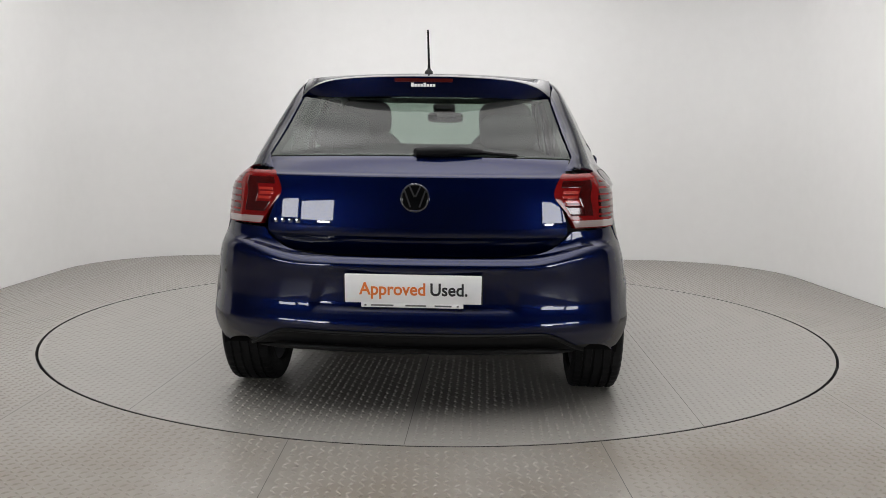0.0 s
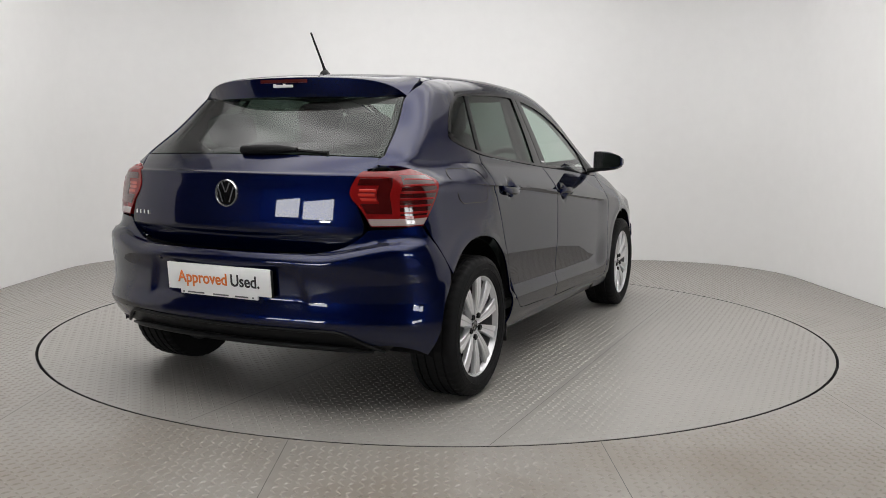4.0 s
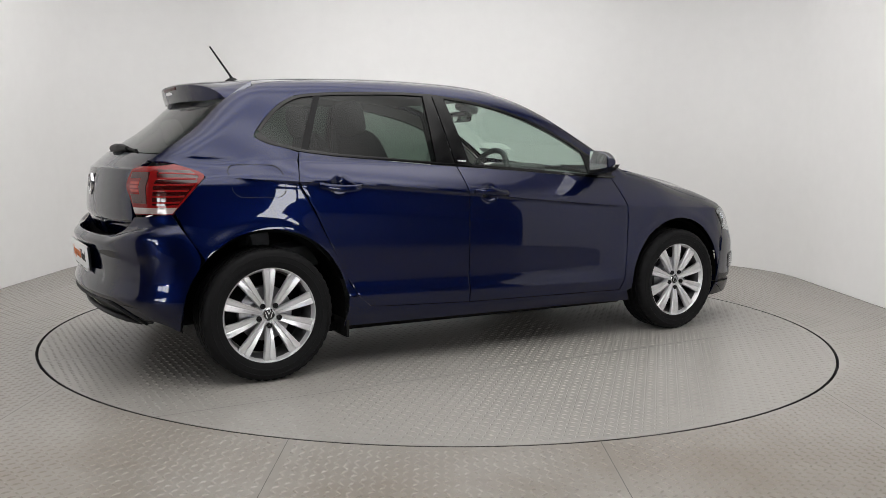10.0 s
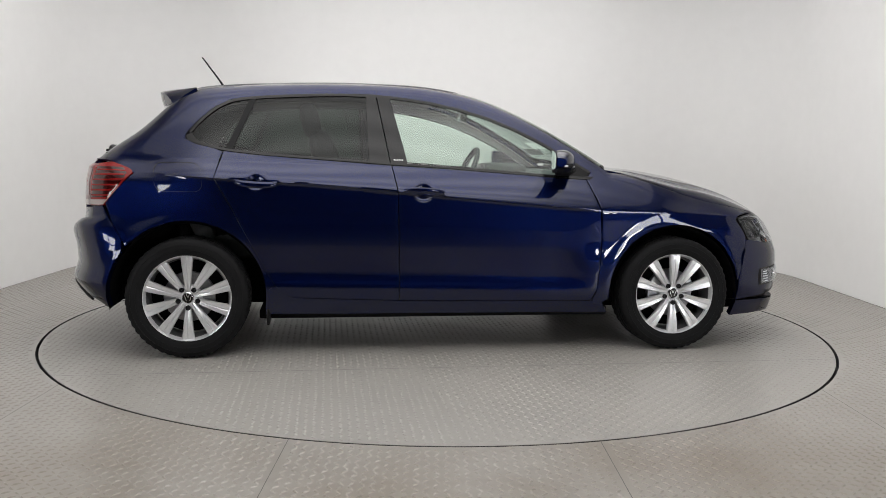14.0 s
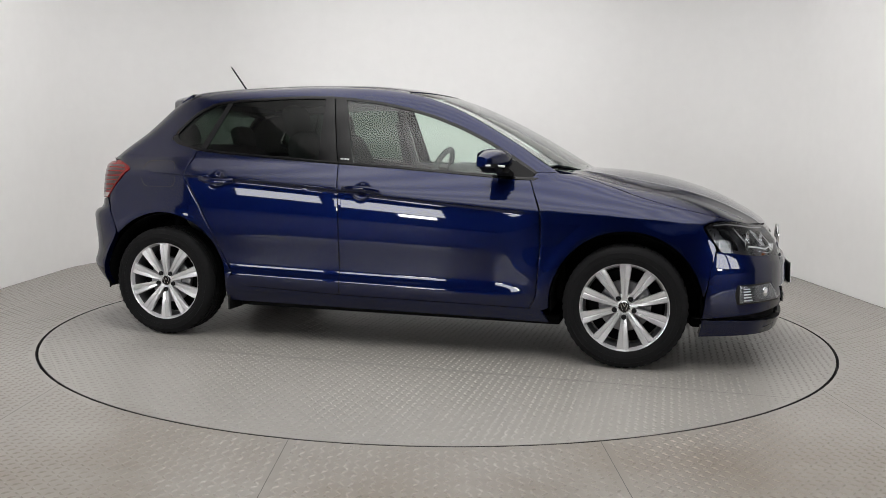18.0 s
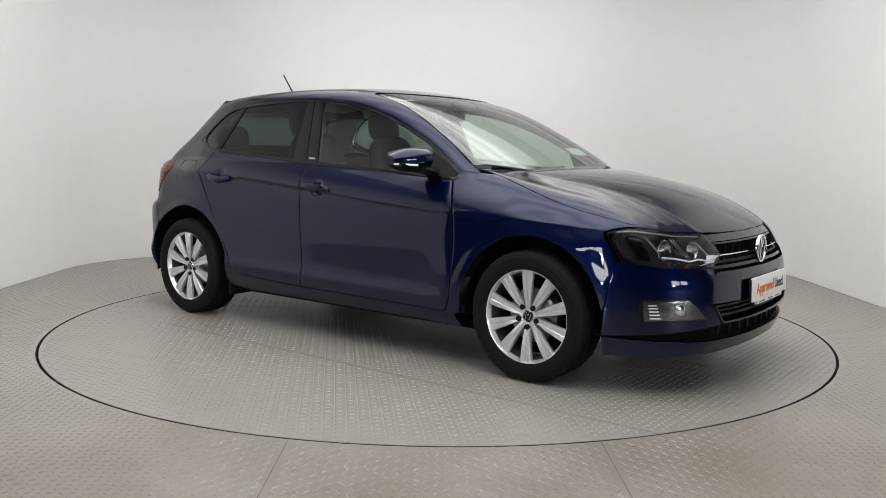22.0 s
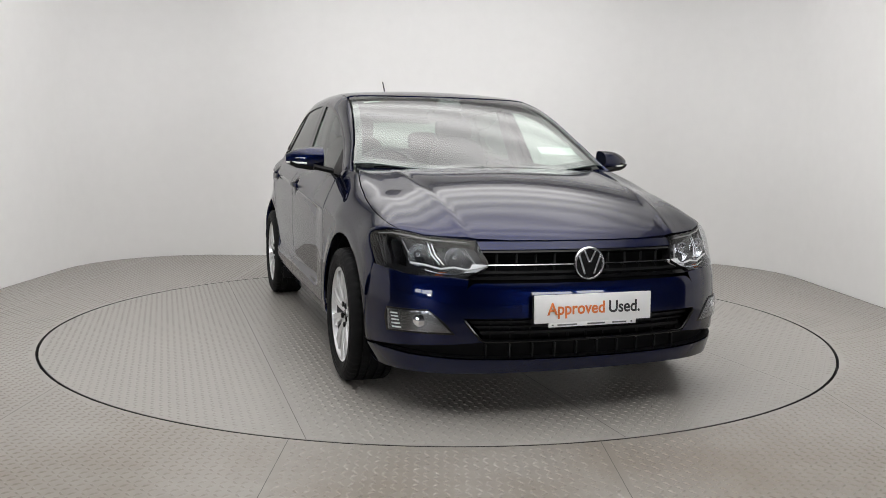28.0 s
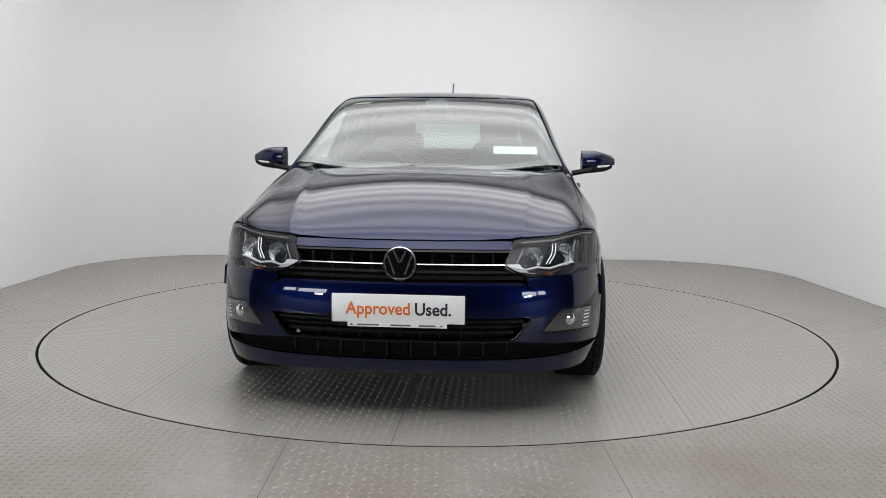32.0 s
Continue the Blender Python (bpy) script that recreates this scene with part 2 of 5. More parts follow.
def motions():
    car_rows, table_rows = [], []
    for i in range(33):
        a = turn(i)
        p = Matrix.Rotation(radians(a), 3, "Z") @ AXLE
        car_rows.append((float(i), pose(p.x, p.y, TABLE_TOP, 0, 0, a)))
        table_rows.append((float(i), pose(0, 0, 0, 0, 0, a)))
    walk(car, car_rows)
    walk(table, table_rows)


TABLE_TOP = 0.0

# ---------------------------------------------------------------- studio
HALF_W0, HALF_W1, BACK, CORNER, OPEN_Y, HIGH = -3.25, 3.14, 3.24, 1.15, -1.9, 3.25
CANOPY_Y = -5.6


def wall_line():
    """Plan of the curved studio wall, from one end of the opening to the other."""
    pts = [(HALF_W0, y) for y in np.linspace(OPEN_Y, BACK - CORNER, 14)]
    pts += [(HALF_W0 + CORNER - CORNER * math.cos(a), BACK - CORNER + CORNER * math.sin(a)) for a in np.linspace(0, math.pi / 2, 20)[1:]]
    pts += [(x, BACK) for x in np.linspace(HALF_W0 + CORNER, HALF_W1 - CORNER, 16)[1:-1]]
    pts += [(HALF_W1 - CORNER + CORNER * math.sin(a), BACK - CORNER + CORNER * math.cos(a)) for a in np.linspace(0, math.pi / 2, 20)]
    pts += [(HALF_W1, y) for y in np.linspace(BACK - CORNER, OPEN_Y, 14)[1:]]
    return pts


def build_studio():
    line = wall_line()
    n = len(line)
    outer = [((x - HALF_W0) / (HALF_W1 - HALF_W0) * (HALF_W1 - HALF_W0 + 0.24) + HALF_W0 - 0.12, y + (0.12 if y > BACK - 1.2 else 0)) for x, y in line]
    vs, fs = [], []
    for z in (-0.02, HIGH):
        vs += [(x, y, z) for x, y in line] + [(x, y, z) for x, y in outer]
    for k in range(n - 1):
        fs += [(k + 1, k, 2 * n + k, 2 * n + k + 1), (n + k, n + k + 1, 3 * n + k + 1, 3 * n + k), (2 * n + k + 1, 2 * n + k, 3 * n + k, 3 * n + k + 1)]
    for k in (0, n - 1):
        fs.append((k, n + k, 3 * n + k, 2 * n + k))
    tagged(part("wall_studio", (vs, fs, WALL_PAINT, True, 60)), "seamless white painted studio wall with rounded corners", "wall", kind="structure")
    # ceiling with strip lights
    tagged(part("ceiling", (*box(-3.5, 3.4, CANOPY_Y, BACK + 0.3, HIGH, HIGH + 0.1), CEILING_PAINT)), "plain white studio ceiling", "ceiling", kind="structure")
    lamp = tagged(new("light_panel"), "large white luminous stretch ceiling panel, switched on", "ceiling light")
    x0, x1, y0, y1 = -2.76, 2.68, -4.75, 2.55
    part("frame", (*join(box(x0 - 0.1, x0, y0 - 0.1, y1 + 0.1, -0.06, -0.002), box(x1, x1 + 0.1, y0 - 0.1, y1 + 0.1, -0.06, -0.002), box(x0, x1, y0 - 0.1, y0, -0.06, -0.002), box(x0, x1, y1, y1 + 0.1, -0.06, -0.002)), CEILING_PAINT), lamp)
    part("diffuser", (*box(x0, x1, y0, y1, -0.045, -0.02, 0), SKIN_GLOW), lamp)
    lamp.matrix_basis = pose(0, 0, HIGH)
    # dark joint along the foot of the wall
    inn = []
    for k, (x, y) in enumerate(line):
        d = Vector((0.0 if abs(x) < 0.01 else -x, 0.3 - y)).normalized()
        inn.append((x + d.x * 0.007, y + d.y * 0.007))
    vs = [(x, y, 0.0012) for x, y in line] + [(x, y, 0.0012) for x, y in inn]
    tagged(part("trim", (vs, [(k, k + 1, n + k + 1, n + k) for k in range(n - 1)], GAP, False)), "dark joint at the foot of the wall", "joint", kind="structure")
    # dark hall round the camera
    tagged(part("wall_hall", (*join(box(-11, 11, -9.4, -9.2, 0, 4.6, 0), box(-11.2, -11, -9.4, OPEN_Y, 0, 4.6, 0), box(11, 11.2, -9.4, OPEN_Y, 0, 4.6, 0),
                                    box(-11, -3.37, OPEN_Y - 0.1, OPEN_Y, 0, 4.6, 0), box(3.26, 11, OPEN_Y - 0.1, OPEN_Y, 0, 4.6, 0)), HALL_PAINT, False)), "plain dark hall walls", "wall", kind="structure")
    tagged(part("ceiling_hall", (*box(-11.2, 11.2, -9.4, OPEN_Y, 4.6, 4.7, 0), HALL_PAINT)), "plain dark hall ceiling", "ceiling", kind="structure")
    tagged(part("floor_hall", (*box(-11.2, 11.2, -9.4, -3.5, -0.12, -0.004, 0), HALL_PAINT)), "plain dark hall floor", "floor", kind="structure")
    tagged(part("floor_side", (*join(box(-11.2, -3.4, -3.5, OPEN_Y, -0.12, -0.004, 0), box(3.4, 11.2, -3.5, OPEN_Y, -0.12, -0.004, 0)), HALL_PAINT)), "plain dark hall floor", "floor", kind="structure")
    k = 0
    for side in (-1, 1):
        for x0, x1, z0, z1 in ((4.6, 6.9, 0.75, 2.25), (7.2, 9.3, 0.95, 2.45)):
            k += 1
            w = tagged(new("window_%d" % k), "bright daylit window in the hall wall", "window", kind="structure")
            a, b = sorted((side * x0, side * x1))
            part("window_frame", (*join(box(a - 0.06, b + 0.06, -9.2, -9.14, z0 - 0.06, z0), box(a - 0.06, b + 0.06, -9.2, -9.14, z1, z1 + 0.06), box(a - 0.06, a, -9.2, -9.14, z0, z1), box(b, b + 0.06, -9.2, -9.14, z0, z1)), TRIM_BLACK), w)
            part("pane", (*box(a, b, -9.19, -9.17, z0, z1, 0), WINDOW_GLOW), w)
        lamp = tagged(new("hall_lamp"), "small bright white wall lamp, switched on", "wall lamp", "hall lamps")
        part("housing", (*box(-0.42, 0.42, -0.05, 0.0, -0.17, 0.17), TRIM_BLACK), lamp)
        part("diffuser", (*box(-0.38, 0.38, 0.0, 0.02, -0.13, 0.13), LAMP_GLOW), lamp)
        lamp.matrix_basis = pose(side * 5.15, -9.12, 0.55)


def lug_mesh(spots, mat, long=0.034, wide=0.0085, high=0.0030):
    """Raised almond lugs of tread plate as one mesh."""
    base = np.array([(-0.5, 0, 0), (-0.22, -0.5, 0), (0.22, -0.5, 0), (0.5, 0, 0), (0.22, 0.5, 0), (-0.22, 0.5, 0),
                     (-0.2, 0, 1), (0.0, -0.16, 1), (0.2, 0, 1), (0.0, 0.16, 1)])
    quad = np.array([(0, 1, 7, 6), (1, 2, 8, 7), (2, 3, 8, 8), (3, 4, 9, 8), (4, 5, 9, 9), (5, 0, 6, 9), (6, 7, 8, 9)])
    xy, ang = spots[:, :2], spots[:, 2]
    n = len(spots)
    p = base[None] * np.array([long, wide, high])
    c, s = np.cos(ang)[:, None], np.sin(ang)[:, None]
    v = np.empty((n, 10, 3))
    v[..., 0] = p[..., 0] * c - p[..., 1] * s + xy[:, :1]
    v[..., 1] = p[..., 0] * s + p[..., 1] * c + xy[:, 1:2]
    v[..., 2] = p[..., 2]
    tri = []
    for a, b, c2, d in quad:
        tri.append((a, b, c2))
        if d != c2:
            tri.append((a, c2, d))
    tri = np.array(tri)
    f = (tri[None] + 10 * np.arange(n)[:, None, None]).reshape(-1, 3)
    me = bpy.data.meshes.new("lugs")
    me.vertices.add(n * 10)
    me.vertices.foreach_set("co", v.reshape(-1))
    me.loops.add(f.size)
    me.loops.foreach_set("vertex_index", f.reshape(-1).astype(np.int32))
    me.polygons.add(len(f))
    me.polygons.foreach_set("loop_start", np.arange(0, f.size, 3, dtype=np.int32))
    me.materials.append(mat)
    me.update(calc_edges=True)
    me.shade_smooth()
    return me


RING_R = 2.263
PITCH = 0.0335


def lug_spots(keep):
    """A diamond lattice of lugs, alternately turned."""
    i = np.arange(-104, 105)
    gx, gy = np.meshgrid(i, i)
    gx, gy = gx.ravel(), gy.ravel()
    ang = np.where((gx + gy) % 2 == 0, math.pi / 4, -math.pi / 4)
    x, y = gx * PITCH, gy * PITCH
    k = keep(x, y)
    return np.stack([x[k], y[k], ang[k]], -1)


SEAMS = (-2.82, -1.68, -0.54, 0.60, 1.74, 2.88)


def build_floor():
    # floor plate with a round hole for the table
    n = 128
    hole = [(math.cos(2 * math.pi * k / n), math.sin(2 * math.pi * k / n)) for k in range(n)]
    vs = [(c * (RING_R + 0.007), s * (RING_R + 0.007), 0) for c, s in hole] + [(c * (RING_R + 0.007), s * (RING_R + 0.007), -0.05) for c, s in hole]
    far = []
    for c, s in hole:
        k = min(3.4 / max(abs(c), 1e-6), 3.5 / max(abs(s), 1e-6))
        far.append((c * k, s * k, 0))
    vs += far
    fs = []
    for k in range(n):
        q = (k + 1) % n
        fs += [(2 * n + k, 2 * n + q, q, k), (k, q, n + q, n + k)]
    fs = [f for f in fs if f[0] >= 2 * n]
    floor = tagged(part("floor", (vs, fs, FLOOR_PAINT, False)), "grey painted steel tread-plate floor with sheet seams", "floor", kind="structure")
    def outside(x, y):
        ok = (np.hypot(x, y) > RING_R + 0.03) & (x > HALF_W0) & (x < HALF_W1) & (y < BACK) & (y > -3.4)
        for sx in SEAMS:
            ok &= np.abs(x - sx) > 0.013
        return ok
    spots = lug_spots(outside)
    tagged(part("tread_pattern", lug_mesh(spots, FLOOR_PAINT, high=0.0036), floor), "raised tread-plate lugs", kind="stuff")
    for sx in SEAMS:
        pieces = []
        span = math.sqrt(max(RING_R ** 2 - sx ** 2, 0)) + 0.012
        for a, b in ((-3.5, -span), (span, 3.24)):
            if b - a > 0.02:
                pieces.append(([(sx - 0.0015, a, 0.0009), (sx + 0.0015, a, 0.0009), (sx + 0.0015, b, 0.0009), (sx - 0.0015, b, 0.0009)], [(0, 1, 2, 3)]))
        part("sheet_seam", (*join(*pieces), SEAM, False), floor)
    pit = [(c * (RING_R + 0.007), s * (RING_R + 0.007), -0.05) for c, s in hole]
    lipv = [(x, y, 0.0) for x, y, z in pit]
    part("pit", (pit + lipv, [tuple(range(n))] + [(k, (k + 1) % n, n + (k + 1) % n, n + k) for k in range(n)], GAP, False), floor)
    # the table
    tb = tagged(new("turntable"), "round grey tread-plate turntable flush with the floor", "turntable")
    m = 160
    rim = [(math.cos(2 * math.pi * k / m), math.sin(2 * math.pi * k / m)) for k in range(m)]
    r0, r1 = RING_R - 0.0085, RING_R - 0.0075
    vs = [(c * r0, s * r0, 0) for c, s in rim] + [(c * r1, s * r1, -0.002) for c, s in rim] + [(c * r1, s * r1, -0.04) for c, s in rim]
    fs = [tuple(range(m))] + [(k + m, (k + 1) % m + m, (k + 1) % m, k) for k in range(m)]
    part("plate", (vs, fs, PLATE_PAINT, False), tb)
    part("edge", (vs, [(k + 2 * m, (k + 1) % m + 2 * m, (k + 1) % m + m, k + m) for k in range(m)], GAP, False), tb)
    spots = lug_spots(lambda x, y: (np.hypot(x, y) < RING_R - 0.025) & (np.abs(y) > 0.012) & (np.abs(np.abs(y) - 1.14) > 0.012))
    tagged(part("tread_pattern", lug_mesh(spots, PLATE_PAINT, 0.030, 0.0080, 0.0026), tb), "raised tread-plate lugs", kind="stuff")
    for sy in (-1.14, 0.0, 1.14):
        h = math.sqrt(RING_R ** 2 - sy ** 2) - 0.01
        part("sheet_seam", ([(-h, sy - 0.0015, 0.0009), (h, sy - 0.0015, 0.0009), (h, sy + 0.0015, 0.0009), (-h, sy + 0.0015, 0.0009)], [(0, 1, 2, 3)], SEAM, False), tb)
    return tb


build_studio()
table = build_floor()

# ---------------------------------------------------------------- the car's skin
# Car space: x forward from the rear axle, y to its left, z up.
WHEELBASE, HUB_Z = 2.548, 0.305


def spline(x, table):
    """Smooth curve through (x, value) pairs."""
    xs, ys = np.array([a for a, b in table], float), np.array([b for a, b in table], float)
    d = np.diff(ys) / np.diff(xs)
    m = np.concatenate([[d[0]], np.where(d[1:] * d[:-1] > 0, 2 * d[1:] * d[:-1] / (d[1:] + d[:-1] + 1e-12), 0), [d[-1]]])
    i = np.clip(np.searchsorted(xs, x) - 1, 0, len(xs) - 2)
    h = xs[i + 1] - xs[i]
    t = np.clip((x - xs[i]) / h, 0, 1)
    out = ys[i] * (1 + 2 * t) * (1 - t) ** 2 + m[i] * h * t * (1 - t) ** 2 + ys[i + 1] * t * t * (3 - 2 * t) + m[i + 1] * h * t * t * (t - 1)
    return out + np.where(x < xs[0], (x - xs[0]) * m[0], 0) + np.where(x > xs[-1], (x - xs[-1]) * m[-1], 0)


LOOKUP = {}


def curve(x, table):
    """The same, from a fine table made once; the long lines along the car are faired."""
    key = id(table)
    if key not in LOOKUP:
        a, b = table[0][0], table[-1][0]
        fine = np.linspace(a - 0.3, b + 0.3, 1400)
        out = spline(fine, table)
        if b - a > 1.45:
            h = fine[1] - fine[0]
            k = int(0.18 / h)
            bell = np.exp(-0.5 * (np.arange(-k, k + 1) * h / 0.06) ** 2)
            out = np.convolve(np.pad(out, k, "reflect", reflect_type="odd"), bell / bell.sum(), "valid")
        ends = np.array([a - 2.0, b + 2.0])
        LOOKUP[key] = (np.concatenate([ends[:1], fine, ends[1:]]), np.concatenate([spline(ends[:1], table), out, spline(ends[1:], table)]))
    return np.interp(x, *LOOKUP[key])


PLAN = [(-0.75, 0.80), (-0.45, 0.836), (-0.2, 0.857), (0.3, 0.852), (1.0, 0.852), (2.0, 0.85), (2.4, 0.846), (2.7, 0.836), (2.9, 0.818), (3.1, 0.775), (3.4, 0.70)]
CREASE = [(-0.6, 0.955), (-0.25, 0.928), (0.17, 0.905), (0.5, 0.885), (1.08, 0.839), (1.67, 0.79), (2.1, 0.757), (2.6, 0.74), (3.3, 0.70)]
BELT = [(-0.6, 1.03), (-0.06, 1.004), (0.4, 0.993), (0.94, 0.978), (1.38, 0.954), (1.97, 0.91), (2.5, 0.86), (3.3, 0.76)]
BELT_IN = [(-0.5, -0.096), (-0.2, -0.080), (0.05, -0.074), (0.2, -0.080), (0.5, -0.086), (1.0, -0.088), (2.0, -0.075), (2.4, -0.075), (3.2, -0.07)]
LEAN_IN = [(-0.6, -0.02), (-0.3, -0.02), (0.0, -0.03), (0.5, -0.008), (0.9, 0.0), (1.25, 0.0), (1.57, -0.014), (1.74, -0.026), (1.97, -0.045), (2.5, -0.05)]
TAPER = [(0.45, 0.0), (0.6, -0.012), (0.73, -0.045), (0.89, -0.072), (0.96, -0.078), (1.5, -0.078)]      # the tail draws in above the bumper
ROOF = [(-0.4, 1.345), (-0.27, 1.362), (-0.03, 1.388), (0.19, 1.411), (0.48, 1.427), (0.63, 1.432), (0.78, 1.435), (0.93, 1.433), (1.086, 1.43), (1.24, 1.42),
        (1.39, 1.397), (1.54, 1.360), (1.69, 1.303), (1.84, 1.232), (1.994, 1.152), (2.147, 1.064), (2.4, 0.91)]
HOOD = [(1.9, 0.995), (2.2, 0.985), (2.5, 0.967), (2.75, 0.928), (3.0, 0.850), (3.2, 0.744), (3.3, 0.680), (3.4, 0.61)]
NOSE = [(0.12, 3.295), (0.19, 3.332), (0.25, 3.350), (0.32, 3.357), (0.40, 3.362), (0.50, 3.357), (0.56, 3.338), (0.61, 3.315), (0.69, 3.29), (0.75, 3.27), (0.9, 3.25)]
TAIL_LOW = [(0.2, -0.55), (0.26, -0.60), (0.33, -0.66), (0.39, -0.691), (0.44, -0.675), (0.47, -0.669), (0.55, -0.674), (0.615, -0.689), (0.626, -0.686), (0.637, -0.676), (0.650, -0.660), (0.656, -0.64), (0.68, -0.628), (0.755, -0.622), (0.80, -0.620), (0.872, -0.612), (0.945, -0.594), (0.965, -0.583), (1.03, -0.508), (1.15, -0.335)]
TAIL_HIGH = [(0.5, -0.56), (0.645, -0.590), (0.70, -0.609), (0.718, -0.615), (0.727, -0.623), (0.76, -0.624), (0.872, -0.615), (0.940, -0.601), (0.952, -0.599), (0.961, -0.586), (0.975, -0.571), (1.03, -0.508), (1.15, -0.335), (1.285, -0.185), (1.4, -0.07)]


DOOR_FORM = [(0.10, -0.13), (0.17, -0.07), (0.245, -0.026), (0.28, -0.010), (0.335, 0.001), (0.352, 0.002), (0.41, -0.013), (0.48, -0.011), (0.6, -0.004), (1.5, -0.004)]
END_FORM = [(0.10, -0.09), (0.2, -0.030), (0.27, -0.004), (0.35, 0.006), (0.45, 0.006), (0.6, 0.0), (1.5, 0.0)]


HANDLES = ((0.340, 0.890), (1.182, 0.843))


def smax(a, b, k):
    h = np.maximum(k - np.abs(a - b), 0) / k
    return np.maximum(a, b) + h * h * k / 4


def step(x, a, b):
    t = np.clip((x - a) / (b - a), 0, 1)
    return t * t * (3 - 2 * t)


def half_width(x, z):
    zc, zb = curve(x, CREASE), curve(x, BELT)
    low = curve(z + 0.02 * (x - 1), DOOR_FORM)
    fade = step(x, -0.35, 0.45) * (1 - step(x, 1.88, 2.11))
    plain = curve(z, END_FORM)
    low = low * fade + plain * (1 - fade)
    groove = -0.013 * np.exp(-((zc - z) / 0.035)) * np.minimum((zc - z) / 0.012, 1) * fade * (z < zc)
    t = (z - zc) / (zb - zc)
    bi = curve(x, BELT_IN)
    tc = np.clip(t, 0, 1)
    rear = 1 - step(x, -0.28, 0.10)
    round_in = step(z, zc - 0.04, zb)
    mid = bi * tc ** 1.25 * (1 - rear)
    up = np.maximum(z - zb, 0)
    lean = curve(x, LEAN_IN) * (1 - np.exp(-up / 0.15))
    off = np.where(z < zc, low + groove, mid) + bi * round_in * rear - 0.345 * up - (0.14 + 0.30 * (1 - step(x, -0.1, 0.5))) * up * up + lean
    y = curve(x, PLAN) + off + curve(z, TAPER) * (1 - step(x, -0.34, 0.2)) - 0.034 * step(z, 0.63, 0.78) * step(x, 2.4, 2.8)
    # hollows behind the door handles
    for hx, hz in HANDLES:
        y = y - 0.020 * (1 - step(np.hypot((x - hx) / 0.058, (z - hz + 0.004) / 0.046), 0.35, 1.0))
    for cx, flare in ((0.0, 0.006 * (1 - step(x, 0.08, 0.24))), (WHEELBASE, 0.003)):
        r = np.hypot(x - cx, (z - HUB_Z))
        y = y + flare * (1 - step(r, 0.392, 0.447)) * step(z, 0.1, 0.3)
    return y


def skin(p, tail=TAIL_HIGH, plate_dent=False, hood_only=False):
    """Signed distance, roughly: below zero inside the body."""
    x, w, z = p[..., 0], np.abs(p[..., 1]), p[..., 2]
    side = w - half_width(x, z)
    roof = z - (curve(x, ROOF) - 0.085 * w ** 2 - 0.3 * np.maximum(w - 0.45, 0) ** 2)
    wr = 0.53 - 0.09 * np.maximum(x - 2.4, 0) ** 1.5
    ridge = 0.0035 * np.exp(-((w - wr) / 0.020) ** 2) + 0.009 * step(w, wr + 0.11, wr - 0.01)
    hood = z - (curve(x, HOOD) - 0.012 - (0.012 + 0.143 * step(x, 2.12, 2.68)) * w ** 2 + ridge * step(x, 2.2, 2.4))
    top = hood if hood_only else np.minimum(roof, hood)
    nose = (x - (curve(z, NOSE) - 0.2 * w ** 2 - 0.75 * w ** 6)) * 0.95
    low_tail = tail is TAIL_LOW
    back = curve(z - 0.05 * step(w, 0.42, 0.74) * step(z, 0.56, 0.66) * (1 - step(z, 0.74, 0.82)) if low_tail else z, tail) + 0.23 * w ** 2 + 0.25 * w ** 6
    if plate_dent:
        half = 0.335 + 0.30 * np.maximum(0.60 - z, 0)
        back = back + 0.009 * (1 - step(w, half, half + 0.022)) * step(z, 0.43, 0.47) * (1 - step(z, 0.585, 0.612))
    rear = (back - x) * 0.85
    f = smax(side, top, 0.06)
    f = smax(f, nose, 0.08)
    return smax(f, rear, 0.09)


def gradient(p, **k):
    e, g = 1e-4, np.empty_like(p)
    for i in range(3):
        d = np.zeros(3)
        d[i] = e
        g[..., i] = (skin(p + d, **k) - skin(p - d, **k)) / (2 * e)
    return g


def settle(p, n=8, **k):
    """Moves points onto the skin along its normal."""
    p = np.array(p, float)
    for _ in range(n):
        f = skin(p, **k)
        if np.abs(f).max() < 2e-5:
            break
        g = np.empty_like(p)
        for i in range(3):
            d = np.zeros(3)
            d[i] = 1e-4
            g[..., i] = (skin(p + d, **k) - f) / 1e-4
        p = p - (f / np.maximum((g * g).sum(-1), 1e-9))[..., None] * g
    return p


def shoot(points, axis, sign, **k):
    """Meets the skin from outside along one axis."""
    p = np.array(points, float)
    lo, hi = np.zeros(len(p)), np.full(len(p), 3.2)
    base = p.copy()
    if axis == 0:
        base[:, 0] = 1.2
    if axis == 1:
        base[:, 1] = 0.0
    if axis == 2:
        base[:, 2] = 0.45
    for _ in range(20):
        m = (lo + hi) / 2
        q = base.copy()
        q[:, axis] += sign * m
        ins = skin(q, **k) < 0
        lo, hi = np.where(ins, m, lo), np.where(ins, hi, m)
    base[:, axis] += sign * lo
    return base


def S(pts, **k):
    """Side points from (x, z), on the car's right side."""
    return shoot([(x, 0, z) for x, z in pts], 1, -1, **k)


def T(pts, **k):
    """Top points from (x, y)."""
    return shoot([(x, y, 0) for x, y in pts], 2, 1, **k)


def N(pts, **k):
    """Nose points from (y, z)."""
    return shoot([(0, y, z) for y, z in pts], 0, 1, **k)


def B(pts, **k):
    """Rear points from (y, z)."""
    return shoot([(0, y, z) for y, z in pts], 0, -1, **k)


def resample(row, n):
    row = np.array(row, float)
    d = np.concatenate([[0], np.cumsum(np.linalg.norm(np.diff(row, axis=0), axis=1))])
    u = np.linspace(0, d[-1], n)
    return np.stack([np.interp(u, d, row[:, i]) for i in range(3)], -1)


